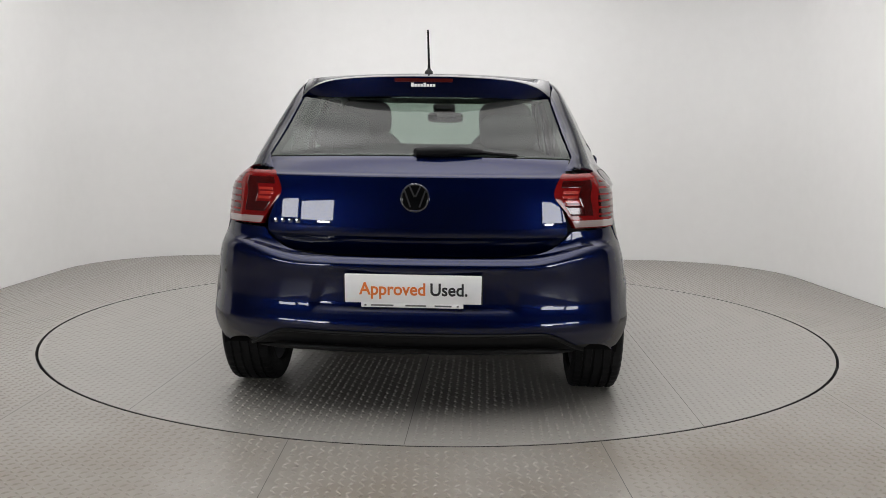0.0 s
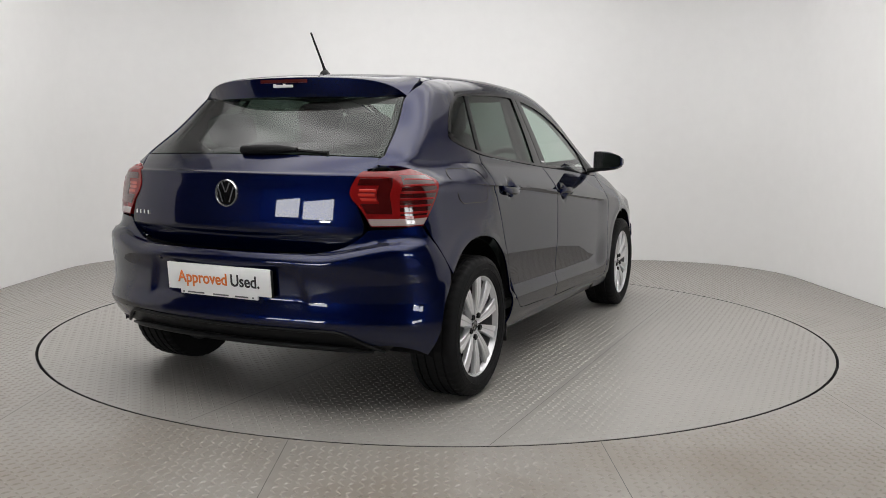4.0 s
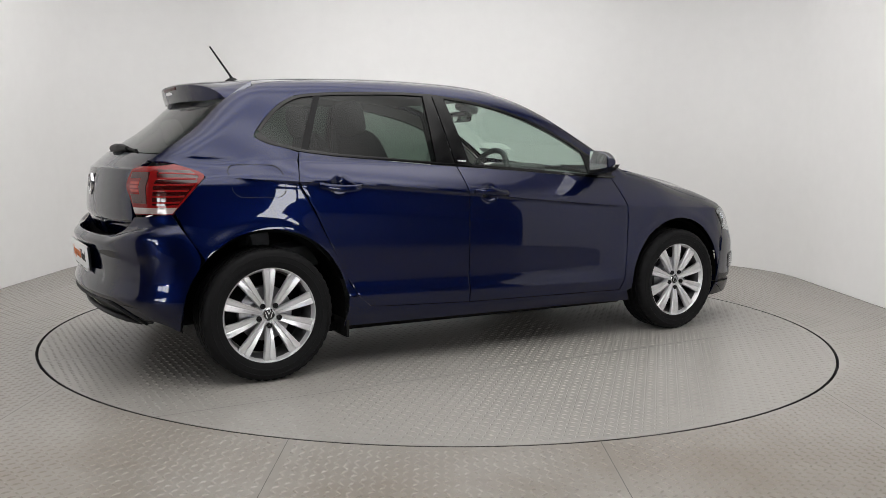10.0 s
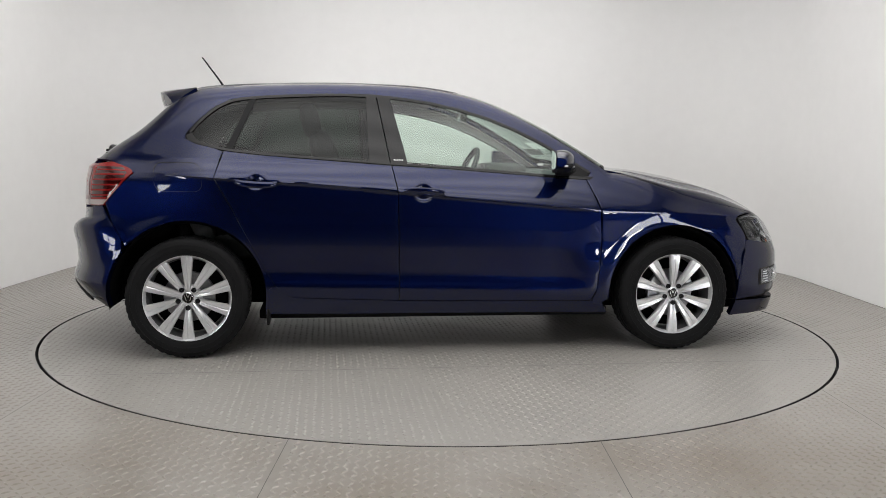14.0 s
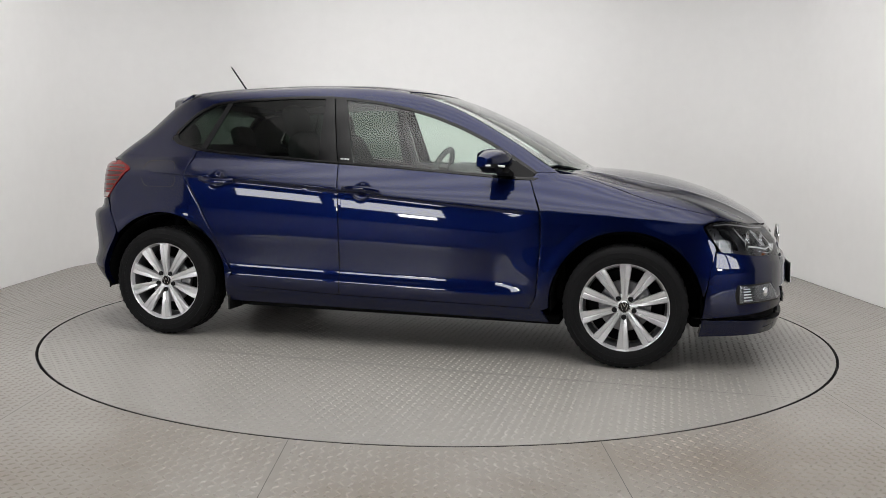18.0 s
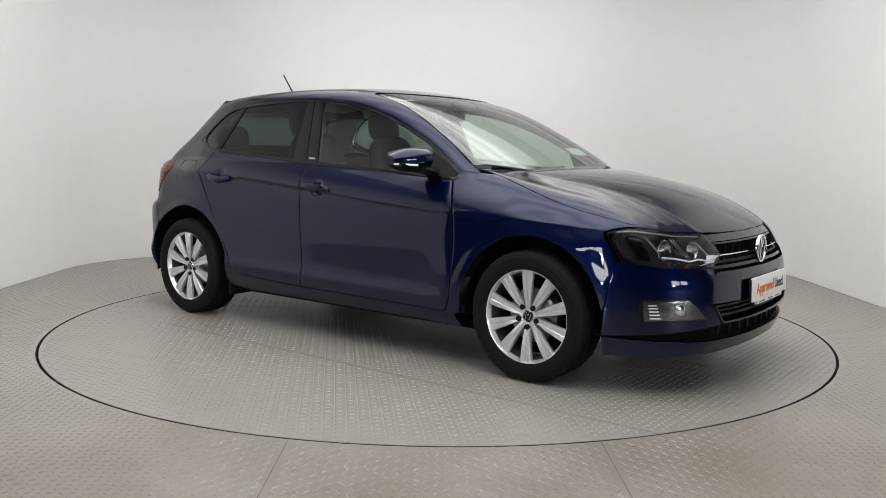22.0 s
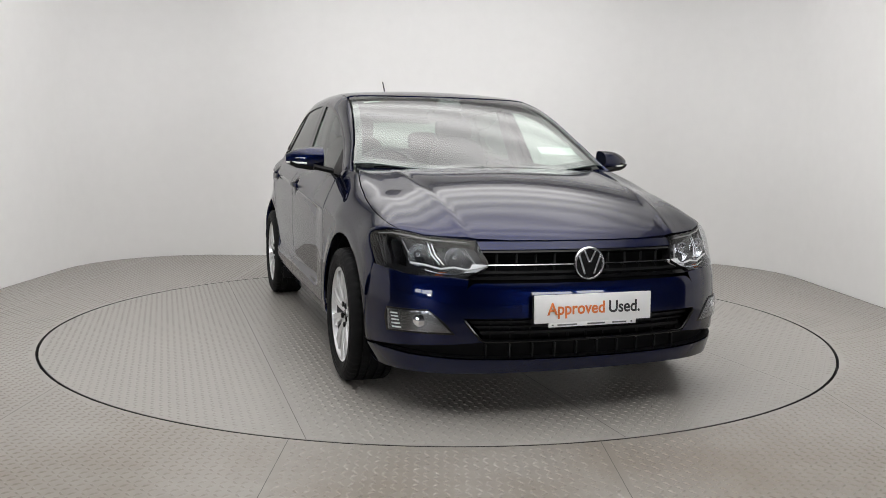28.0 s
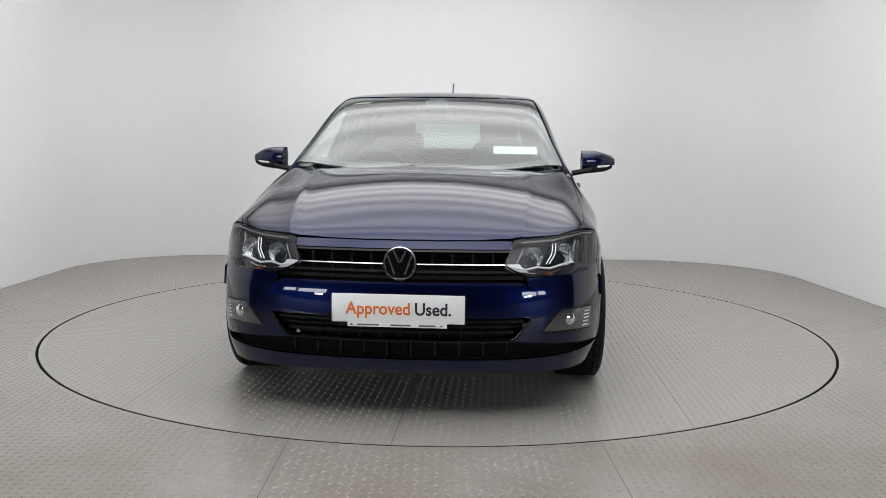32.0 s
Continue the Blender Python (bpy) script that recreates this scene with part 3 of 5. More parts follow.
def patch(rows, nu, nv, smooth_rows=True, project=True, off=0.0, **k):
    """A grid of points through rows, laid on the skin."""
    R = np.array([resample(r, nu) for r in rows])
    m = len(rows)
    if isinstance(nv, int):
        nv = [nv] * (m - 1)
    out = []
    for i in range(m - 1):
        p0, p1, p2, p3 = R[max(i - 1, 0)], R[i], R[i + 1], R[min(i + 2, m - 1)]
        if i == 0:
            p0 = 2 * p1 - p2
        if i == m - 2:
            p3 = 2 * p2 - p1
        for j in range(nv[i] + (1 if i == m - 2 else 0)):
            t = j / nv[i]
            if smooth_rows:
                q = 0.5 * (2 * p1 + (p2 - p0) * t + (2 * p0 - 5 * p1 + 4 * p2 - p3) * t * t + (3 * p1 - p0 - 3 * p2 + p3) * t ** 3)
            else:
                q = p1 + (p2 - p1) * t
            out.append(q)
    g = np.array(out)
    if project:
        g = settle(g, **k)
    if off:
        n = gradient(g, **k)
        g = g + off * n / np.linalg.norm(n, axis=-1, keepdims=True)
    return g


def normals(g):
    du = np.gradient(g, axis=1)
    dv = np.gradient(g, axis=0)
    n = np.cross(du, dv)
    n /= np.maximum(np.linalg.norm(n, axis=-1, keepdims=True), 1e-9)
    return n


def panel(g, gap=0.0028, lip=0.018, sides="lrbt", flip=False, **k):
    """Turns a grid into a pressed sheet: edges drawn back for the shut line, rolled and turned in."""
    g = g.copy()
    nv, nu = g.shape[:2]
    out = normals(g)
    centre = np.array([1.2, 0, 0.75])
    if float((out * (g - centre)).sum()) < 0:
        out = -out
        rev = True
    else:
        rev = False
    def pull(a, b, n):
        d = b - a
        d /= np.maximum(np.linalg.norm(d, axis=-1, keepdims=True), 1e-9)
        return a + d * gap - n * 0.0005
    if "l" in sides:
        g[:, 0] = pull(g[:, 0], g[:, 1], out[:, 0])
    if "r" in sides:
        g[:, -1] = pull(g[:, -1], g[:, -2], out[:, -1])
    if "b" in sides:
        g[0] = pull(g[0], g[1], out[0])
    if "t" in sides:
        g[-1] = pull(g[-1], g[-2], out[-1])
    vs = [tuple(p) for p in g.reshape(-1, 3)]
    idx = np.arange(nv * nu).reshape(nv, nu)
    fs = []
    for i in range(nv - 1):
        for j in range(nu - 1):
            f = (idx[i, j], idx[i, j + 1], idx[i + 1, j + 1], idx[i + 1, j])
            fs.append(tuple(int(q) for q in (reversed(f) if rev else f)))
    def flange(ids, nrm, back):
        base = len(vs)
        for q, n in zip(ids, nrm):
            vs.append(tuple(np.array(vs[int(q)]) - n * lip))
        for a in range(len(ids) - 1):
            f = (int(ids[a]), base + a, base + a + 1, int(ids[a + 1]))
            fs.append(tuple(reversed(f)) if back else f)
    if "b" in sides:
        flange(idx[0], out[0], rev)
    if "t" in sides:
        flange(idx[-1], out[-1], not rev)
    if "l" in sides:
        flange(idx[:, 0], out[:, 0], not rev)
    if "r" in sides:
        flange(idx[:, -1], out[:, -1], rev)
    return vs, fs


def arch(cx, r, a0, a1, n=24):
    return [(cx + r * math.cos(radians(a)), HUB_Z + r * math.sin(radians(a))) for a in np.linspace(a0, a1, n)]


DLO_TOP = [(-0.016, 1.116), (0.02, 1.165), (0.057, 1.206), (0.12, 1.262), (0.197, 1.304), (0.27, 1.318), (0.40, 1.330), (0.638, 1.343), (0.79, 1.347), (0.934, 1.345), (1.084, 1.332), (1.233, 1.312),
           (1.384, 1.281), (1.534, 1.239), (1.684, 1.181), (1.832, 1.110), (1.983, 1.022), (2.12, 0.935)]
DLO_LOW = [(-0.016, 1.116), (0.0, 1.092), (0.05, 1.071), (0.187, 1.040), (0.359, 1.022), (0.646, 1.003), (0.936, 0.983), (1.375, 0.959), (1.673, 0.938), (1.974, 0.917), (2.12, 0.913)]


def on(line, a, b, n=24):
    """A stretch of a line between two x values."""
    xs = np.array([p[0] for p in line])
    zs = np.array([p[1] for p in line])
    return [(x, float(np.interp(x, xs, zs))) for x in np.linspace(a, b, n)]


def inset_line(line, d):
    """A line moved downwards (d < 0) or upwards across its own run."""
    p = np.array(line, float)
    t = np.gradient(p, axis=0)
    t /= np.linalg.norm(t, axis=1, keepdims=True)
    return [tuple(q) for q in p + d * np.stack([-t[:, 1], t[:, 0]], -1)]


car = tagged(new("car"), "dark metallic blue five-door hatchback parked on the turntable", "car")


def both(name, piece, mat, label="", sub=None, only=None):
    """A part on the right side and its mirror on the left."""
    made = []
    for k, pc in enumerate((piece, mirrored(piece))):
        if only is not None and k != only:
            continue
        made.append(part(name, (*pc, mat), (sub[k] if sub else car), label))
    return made


# --- side panels
rear_door_rows = [S([(0.50, 0.310), (0.55, 0.303), (1.06, 0.284)]), S([(0.445, 0.352), (1.06, 0.345)]), S([(0.40, 0.42), (1.06, 0.40)]), S([(0.285, 0.63), (1.056, 0.62)]),
                  S([(0.212, 0.775), (1.053, 0.735)]), S([(0.142, 0.9), (0.5, 0.88), (1.052, 0.838)]), S(on(CREASE, 0.137, 1.05)), S(on(DLO_LOW, 0.175, 1.022))]
front_door_rows = [S([(1.06, 0.284), (2.082, 0.274)]), S([(1.06, 0.345), (2.108, 0.330)]), S([(1.06, 0.40), (2.117, 0.385)]), S([(1.056, 0.62), (2.129, 0.60)]),
                   S([(1.053, 0.735), (2.126, 0.69)]), S(on([(x, z - 0.004) for x, z in CREASE], 1.051, 2.123)), S(on(CREASE, 1.05, 2.122)), S(on(DLO_LOW, 1.022, 2.06))]
rear_doors = both("rear_door", panel(patch(rear_door_rows, 96, [5, 5, 9, 8, 9, 2, 13])), PAINT)
front_doors = both("front_door", panel(patch(front_door_rows, 120, [5, 5, 9, 8, 8, 2, 18])), PAINT)

sill_rows = [S([(0.50, 0.212), (2.18, 0.205)]), S([(0.50, 0.228), (2.17, 0.22)]), S([(0.50, 0.262), (1.06, 0.262), (2.15, 0.25)]), S([(0.50, 0.310), (0.55, 0.302), (1.06, 0.2835), (2.07, 0.2735), (2.14, 0.276)])]
foot_rows = [S([(0.380, 0.212), (0.50, 0.212)]), S([(0.380, 0.228), (0.50, 0.228)]), S([(0.382, 0.262), (0.50, 0.262)]), S([(0.386, 0.310), (0.42, 0.310), (0.50, 0.295)]), S([(0.386, 0.338), (0.429, 0.366), (0.50, 0.309)])]
both("sill", join(panel(patch(sill_rows, 70, 4), gap=0.0006, sides="rbt"), panel(patch(foot_rows, 16, 3), gap=0.0008, lip=0.009, sides="lbt")), PAINT)

rail_top = [(0.215, -0.549), (0.48, -0.553), (0.93, -0.556), (1.2, -0.563), (1.39, -0.573), (1.54, -0.588), (1.69, -0.609), (1.84, -0.637), (1.994, -0.668), (2.10, -0.700), (2.2, -0.72)]
low_edge = S(on(DLO_TOP, 0.2, 2.09, 50))
rail_rows = [low_edge, T(rail_top)]
rail = patch(rail_rows, 60, [10])

fender_rows = [S([(2.083, 0.274), (2.14, 0.262)] + arch(WHEELBASE, 0.372, 184, 12, 40) + [(2.92, 0.37)]),
               S([(2.112, 0.330), (2.137, 0.40)] + arch(WHEELBASE, 0.405, 160, 18, 30) + [(2.935, 0.43)]),
               S([(2.119, 0.40), (2.15, 0.50)] + arch(WHEELBASE, 0.44, 145, 25, 30) + [(2.94, 0.50)]),
               S([(2.13, 0.61), (2.2, 0.675), (2.35, 0.735), (2.55, 0.76), (2.75, 0.725), (2.87, 0.66), (2.965, 0.602)]),
               S([(2.122, 0.757), (2.3, 0.79), (2.5, 0.80), (2.7, 0.775), (2.86, 0.72), (2.905, 0.703)]),
               S([(2.083, 0.86), (2.3, 0.868), (2.45, 0.85), (2.6, 0.826), (2.76, 0.792), (2.90, 0.752), (2.965, 0.735)]),
               ]
hood_edge = [(2.20, -0.69), (2.28, -0.702), (2.37, -0.72), (2.47, -0.734), (2.62, -0.745), (2.76, -0.749), (2.9, -0.742), (2.985, -0.728), (3.035, -0.706)]
edge3 = T(hood_edge)
fender_rows.append(np.concatenate([S([(2.06, 0.916), (2.086, 0.950)]), rail[::5, -1], edge3[1:]]))
both("fender", panel(patch(fender_rows, 110, [3, 4, 5, 8, 16, 10]), lip=0.009), PAINT)

def glass_half(z):
    """Half the rear window's width at a height."""
    return 0.602 - 0.285 * (z - 1.029)


def G(z):
    """The pillar's rear edge beside the rear window."""
    return B([(-glass_half(z) - 0.003, z)])


LOW = dict(tail=TAIL_LOW)
waist = np.concatenate([G(1.033), S([(-0.33, 1.036), (-0.2, 1.042), (0.0, 1.055), (0.175, 1.036)])])
quarter_rows = [S(arch(0, 0.388, 138, 4, 40), **LOW),
                S([(-0.306, 0.597)] + arch(0, 0.42, 130, 50, 24) + [(0.295, 0.612), (0.326, 0.555), (0.357, 0.50), (0.385, 0.449), (0.412, 0.40), (0.428, 0.368)], **LOW),
                S([(-0.336, 0.646)] + arch(0, 0.46, 123, 58, 24) + [(0.253, 0.686)], **LOW),
                S([(-0.366, 0.698), (-0.3, 0.755), (-0.1, 0.795), (0.1, 0.785), (0.23, 0.74)], **LOW),
                S([(-0.398, 0.775), (-0.2, 0.84), (0.186, 0.815)], **LOW),
                S(on([(x, z - 0.005) for x, z in CREASE], -0.262, 0.139)),
                S(on(CREASE, -0.262, 0.139)),
                S([(-0.372, 0.981), (-0.2, 0.972), (0.0, 0.960), (0.15, 0.950)]),
                np.concatenate([B([(-0.568, 0.976)]), B([(-0.60, 0.980)]), S([(-0.35, 0.996)]), S(on([(x, z - 0.005) for x, z in BELT], -0.30, 0.16))]),
                np.concatenate([B([(-0.576, 0.988)]), S([(-0.35, 1.006)]), S(on(BELT, -0.30, 0.16))]),
                waist]
pillar_rows = [waist, np.concatenate([G(1.072), S([(-0.25, 1.074), (-0.1, 1.078), (0.0, 1.092)])]), np.concatenate([G(1.115), S([(-0.15, 1.115), (-0.018, 1.116)])]), np.concatenate([G(1.165), S([(-0.1, 1.166), (0.018, 1.166)])]),
               np.concatenate([G(1.21), S([(-0.05, 1.209), (0.057, 1.208)])]), np.concatenate([G(1.266), S([(0.02, 1.266), (0.125, 1.266)])]), S([(-0.065, 1.306), (0.2, 1.306)]),
               np.concatenate([S([(0.0, 1.335)]), rail[5, :1]]), np.concatenate([T([(0.028, -0.545)]), rail[10, :1]])]
qp = join(panel(patch(quarter_rows, 80, [3, 4, 5, 4, 7, 2, 5, 4, 2, 4], smooth_rows=False, tail=TAIL_LOW), lip=0.009, sides="lrb"), panel(patch(pillar_rows, 30, [3, 3, 4, 4, 4, 3, 2, 2]), gap=0.0008, sides="lt"))
both("quarter_panel", qp, PAINT)

both("side_frame", panel(rail, gap=0.0004, sides="rbt"), PAINT)

# --- hood, roof
hood_rows = []
fr = [(3.035, -0.706), (3.112, -0.62), (3.170, -0.50), (3.198, -0.43), (3.228, -0.30), (3.245, -0.15), (3.250, 0.0)]
fr = fr + [(x, -y) for x, y in fr[-2::-1]]
for k in np.linspace(0, 1, 15):
    row = []
    for (fx, fy) in fr:
        # each line runs from the nose back to the cowl
        bx = 2.265 - 0.12 * (abs(fy) / 0.706) ** 2
        x = fx + (bx - fx) * k
        e = float(np.interp(x, [p[0] for p in hood_edge], [-p[1] for p in hood_edge]))
        y = fy / 0.706 * e
        row.append((x, y))
    hood_rows.append(T(row, hood_only=True))
part("hood", (*panel(patch(hood_rows, 150, 4, hood_only=True)), PAINT), car)
roof_rows = []
for k in np.linspace(0, 1, 9):
    row = []
    for v in np.linspace(-1, 1, 17):
        x0 = -0.06 + 0.085 * v * v
        x1 = 1.475 - 0.12 * v * v
        x = x0 + (x1 - x0) * k
        e = float(np.interp(x, [-0.06] + [p[0] for p in rail_top], [0.543] + [-p[1] for p in rail_top]))
        row.append((x, v * e))
    roof_rows.append(T(row))
part("roof", (*panel(patch(roof_rows, 40, 5)), PAINT), car)

# --- windscreen and its black band
ws_rows = []
for k in np.linspace(0, 1, 9):
    row = []
    for v in np.linspace(-1, 1, 17):
        a, b = 1.478 - 0.12 * v * v, 2.345 - 0.195 * v * v
        x = a + (b - a) * k
        e = float(np.interp(x, [p[0] for p in rail_top], [-p[1] for p in rail_top])) - 0.008
        row.append((x, v * e))
    ws_rows.append(T(row))
ws = patch(ws_rows, 34, 4, off=-0.004)
glass = part("windscreen", (*panel(ws, 0.001, 0.005), GLASS_FRONT), car, "clear windscreen")
glass.visible_shadow = False
wa = patch(ws_rows, 34, 4, off=-0.0095)
band = [wa[:, :2], wa[:, -2:], wa[:2], wa[-3:]]
part("windscreen_border", (*join(*(panel(b, 0, 0.003) for b in band)), GLOSS_BLACK), car, "black painted glass border")

# --- tail: hatch, glass, spoiler
def hatch_row(half, z, bow=0.0, n=21):
    return B([(half * v, z + bow * (1 - v * v)) for v in np.linspace(-1, 1, n)])
hatch_rows = [hatch_row(0.47, 0.652, -0.008), hatch_row(0.54, 0.69, -0.016), hatch_row(0.585, 0.74, -0.012), hatch_row(0.575, 0.80), hatch_row(0.545, 0.88), hatch_row(0.552, 0.938, 0.008), hatch_row(0.572, 0.962, 0.008), hatch_row(0.596, 1.022, 0.008)]
part("tailgate", (*panel(patch(hatch_rows, 64, [3, 5, 4, 4, 4, 6, 5])), PAINT), car)
gl_rows = [hatch_row(glass_half(z) - 0.002, z, bow) for z, bow in ((1.026, 0.008), (1.09, 0.006), (1.17, 0.005), (1.24, 0.004), (1.30, 0.003))]
rg = patch(gl_rows, 40, 6, off=-0.003)
glass = part("rear_window", (*panel(rg, 0.0015, 0.005), GLASS_HATCH), car, "tinted rear window")
glass.visible_shadow = False
rb = patch(gl_rows, 40, 6, off=-0.008)
part("rear_window_border", (*join(*(panel(b, 0, 0.003) for b in (rb[:, :2], rb[:, -2:], rb[:2]))), GLOSS_BLACK), car, "black painted glass border")

pe = resample(patch(pillar_rows[:8], 4, 3)[:, 0], 14)
ge = resample(rg[:, 0], 14)
inward = np.array([0.010, 0.006, -0.004])
both("window_seal", panel(np.array([pe + inward, (pe + ge) / 2 + inward * 1.3, ge + inward]), 0, 0.004, sides=""), TRIM_BLACK, "black rubber seal beside the rear window")

# spoiler: upper skin carries on from the roof, its lip overhangs the glass
sp_rings = []
for v in np.linspace(-1, 1, 41):
    w = abs(v)
    y = v * 0.538
    xe = -0.236 + 0.135 * w ** 2.6
    xr = -0.064 + 0.085 * w * w
    zt0 = float(np.interp(xr, [p[0] for p in ROOF], [p[1] for p in ROOF])) - 0.085 * y * y - 0.3 * max(abs(y) - 0.45, 0) ** 2 - 0.001
    zte = 1.364 - 0.022 * w ** 2.2 - 0.056 * w ** 9
    zlow = 1.277 - 0.003 * w * w
    ring = [(xr, y, zt0), (xr * 0.5 + xe * 0.5, y, (zt0 + zte) / 2 + 0.003), (xe + 0.012, y, zte + 0.001), (xe, y, zte - 0.006),
            (xe + 0.006, y, zte * 0.5 + zlow * 0.5), (xe + 0.018, y, zlow), (xe + 0.06, y, zlow - 0.004), (max(xr, xe + 0.07), y, min(zt0 - 0.045, zlow + 0.03))]
    sp_rings.append(ring)
sp = part("spoiler", (*loft(sp_rings), PAINT), car)
part("brake_light", (*loft([[(-0.240 + 0.135 * abs(v * 0.22) ** 2.6 + dx, v * 0.122, 1.342 + dz) for dx, dz in ((0.008, 0.008), (0.0025, 0.008), (0.0035, -0.006), (0.008, -0.006))] for v in np.linspace(-1, 1, 9)]), BRAKE_RED), sp, "dark red high brake light")
for k in range(8):
    y = 0.052 - 0.0128 * k
    part("lettering_bar", (*box(-0.2365, -0.225, y - 0.0105, y, 1.3165, 1.3275 + 0.005 * (k in (0, 4)), 0), WHITE_INK), sp)

# --- rear bumper
DENT = dict(tail=TAIL_LOW, plate_dent=True)
def corner_path(a, b, n=22, **k):
    """A path on the skin from an end face point round the corner to a side point."""
    a, b = np.array(a), np.array(b)
    c = np.array([a[0] * 0.8 + b[0] * 0.2, b[1] * 0.97 + a[1] * 0.03, (a[2] + b[2]) / 2])
    t = np.linspace(0, 1, n)[:, None]
    p = (1 - t) ** 2 * a + 2 * t * (1 - t) * c + t * t * b
    q = settle(p, 12, **k)
    q[0], q[-1] = a, b
    return q


def bumper_row(zc, zs, x_end, zm=None):
    """From one wheel arch round the tail to the other."""
    half, z1 = 0.60, zm or zc + (zs - zc) * 0.35
    power = 8 if zm else 3
    mid = B([(y, zc + (z1 - zc) * (abs(y) / half) ** power) for y in np.linspace(-half, half, 41)], **DENT)
    side = corner_path(mid[0], S([(x_end, zs)], tail=TAIL_LOW)[0], **DENT)
    return np.concatenate([side[:0:-1], mid, side[1:] * np.array([1, -1, 1])])
rb_rows = [bumper_row(0.362, 0.251, -0.386, 0.300), bumper_row(0.392, 0.33, -0.388, 0.362), bumper_row(0.43, 0.42, -0.372), bumper_row(0.455, 0.47, -0.352), bumper_row(0.53, 0.54, -0.312), bumper_row(0.60, 0.598, -0.309, 0.618), bumper_row(0.628, 0.69, -0.364, 0.682), bumper_row(0.651, 0.768, -0.411, 0.748)]
rbp = patch(rb_rows, 130, [4, 4, 3, 6, 5, 5, 6], **DENT)
rear_bumper = part("rear_bumper", (*panel(rbp, lip=0.03), PAINT), car)
low_rows = [bumper_row(0.272, 0.240, -0.42, 0.262), bumper_row(0.300, 0.244, -0.41, 0.275), bumper_row(0.335, 0.247, -0.405, 0.290), bumper_row(0.366, 0.250, -0.40, 0.302)]
dl = patch(low_rows, 90, [3, 3, 3], off=-0.012, **DENT)
valance = part("diffuser", (*panel(dl[:, 6:-6], lip=0.10), TRIM_BLACK), car, "black plastic rear valance")
lipline = B([(y, 0.286 - 0.012 * (abs(y) / 0.62) ** 6) for y in np.linspace(-0.62, 0.62, 41)], **DENT) + np.array([-0.004, 0, 0])
part("valance_lip", (*tube([tuple(p) for p in lipline], [0.003 + 0.010 * min(1, 6 * (1 - abs(k - 20) / 20.5)) for k in range(41)], 10), TRIM_BLACK), valance, "satin black lip along the valance")
edge = B([(y, 0.357 - 0.088 * float(step(np.array(abs(y)), 0.49, 0.70))) for y in np.linspace(-0.66, 0.66, 61)], **DENT) + np.array([-0.003, 0, 0])
part("valance_frame", (*tube([tuple(p) for p in edge], 0.0075, 8), TRIM_BLACK), valance, "satin black frame of the valance")

# --- front bumper, in bands with openings between
def nose_row(zc, zs, x_end=2.925):
    half, z1 = 0.56, zc + (zs - zc) * 0.3
    mid = N([(y, zc + (z1 - zc) * (abs(y) / half) ** 3) for y in np.linspace(-half, half, 25)])
    side = corner_path(mid[0], S([(x_end, zs)])[0])
    return np.concatenate([side[:0:-1], mid, side[1:] * np.array([1, -1, 1])])
def corner_row(y0, z0, zs, x_end=2.925):
    """From the arch round the corner to (y0, z0) on the nose, right side."""
    half, z1 = 0.60, z0 + (zs - z0) * 0.3
    mid = N([(y, z0 + (z1 - z0) * (abs(y) - y0) / (half - y0)) for y in np.linspace(-half, -y0, 8)])
    side = corner_path(mid[0], S([(x_end, zs)])[0])
    return np.concatenate([side[:0:-1], mid])
lip = patch([nose_row(0.185, 0.168, 2.90), nose_row(0.20, 0.20, 2.905), nose_row(0.225, 0.235, 2.91), nose_row(0.243, 0.262, 2.912)], 80, 3)
cheek = patch([corner_row(0.442, 0.313, 0.264, 2.912), corner_row(0.456, 0.331, 0.325, 2.92), corner_row(0.482, 0.362, 0.38, 2.925), corner_row(0.515, 0.408, 0.44, 2.935), corner_row(0.515, 0.47, 0.50, 2.94),
               corner_row(0.505, 0.52, 0.545, 2.952), corner_row(0.495, 0.545, 0.575, 2.962), corner_row(0.495, 0.562, 0.597, 2.968)], 40, [3, 3, 3, 3, 3, 3, 3])
upper = patch([N([(y, 0.407) for y in np.linspace(-0.517, 0.517, 20)]), N([(y, 0.47) for y in np.linspace(-0.517, 0.517, 20)]), N([(y, 0.52) for y in np.linspace(-0.503, 0.503, 20)]), N([(y, 0.546) for y in np.linspace(-0.47, 0.47, 20)])], 44, [4, 4, 3])
bar = patch([N([(y, 0.312) for y in np.linspace(-0.44, 0.44, 20)]), N([(y, 0.326) for y in np.linspace(-0.44, 0.44, 20)])], 30, [3])
ck = panel(cheek, lip=0.03, sides="lbt")
front_bumper = part("front_bumper", (*join(panel(lip, lip=0.03), ck, mirrored(ck), panel(upper, lip=0.04, sides="bt")), PAINT), car)
part("intake_bar", (*panel(bar, lip=0.03), GLOSS_BLACK), front_bumper, "gloss black bar between the intakes")
rim_line = [(-0.512, 0.401), (-0.482, 0.362), (-0.452, 0.326), (-0.430, 0.319), (-0.3, 0.319), (-0.15, 0.319), (0.0, 0.319)]
rim_line = rim_line + [(-y, z) for y, z in rim_line[-2::-1]]
part("intake_frame", (*tube([tuple(p) for p in N(rim_line) + np.array([0.002, 0, 0])], 0.0062, 8), GLOSS_BLACK), front_bumper, "gloss black frame of the air intake")


# ---------------------------------------------------------------- side windows and their black frames
def side_strip(low, high, nu, nv, off, gap=0.0, lip=0.006):
    return panel(patch([S(low), S(high)], nu, nv, off=off), gap, lip)


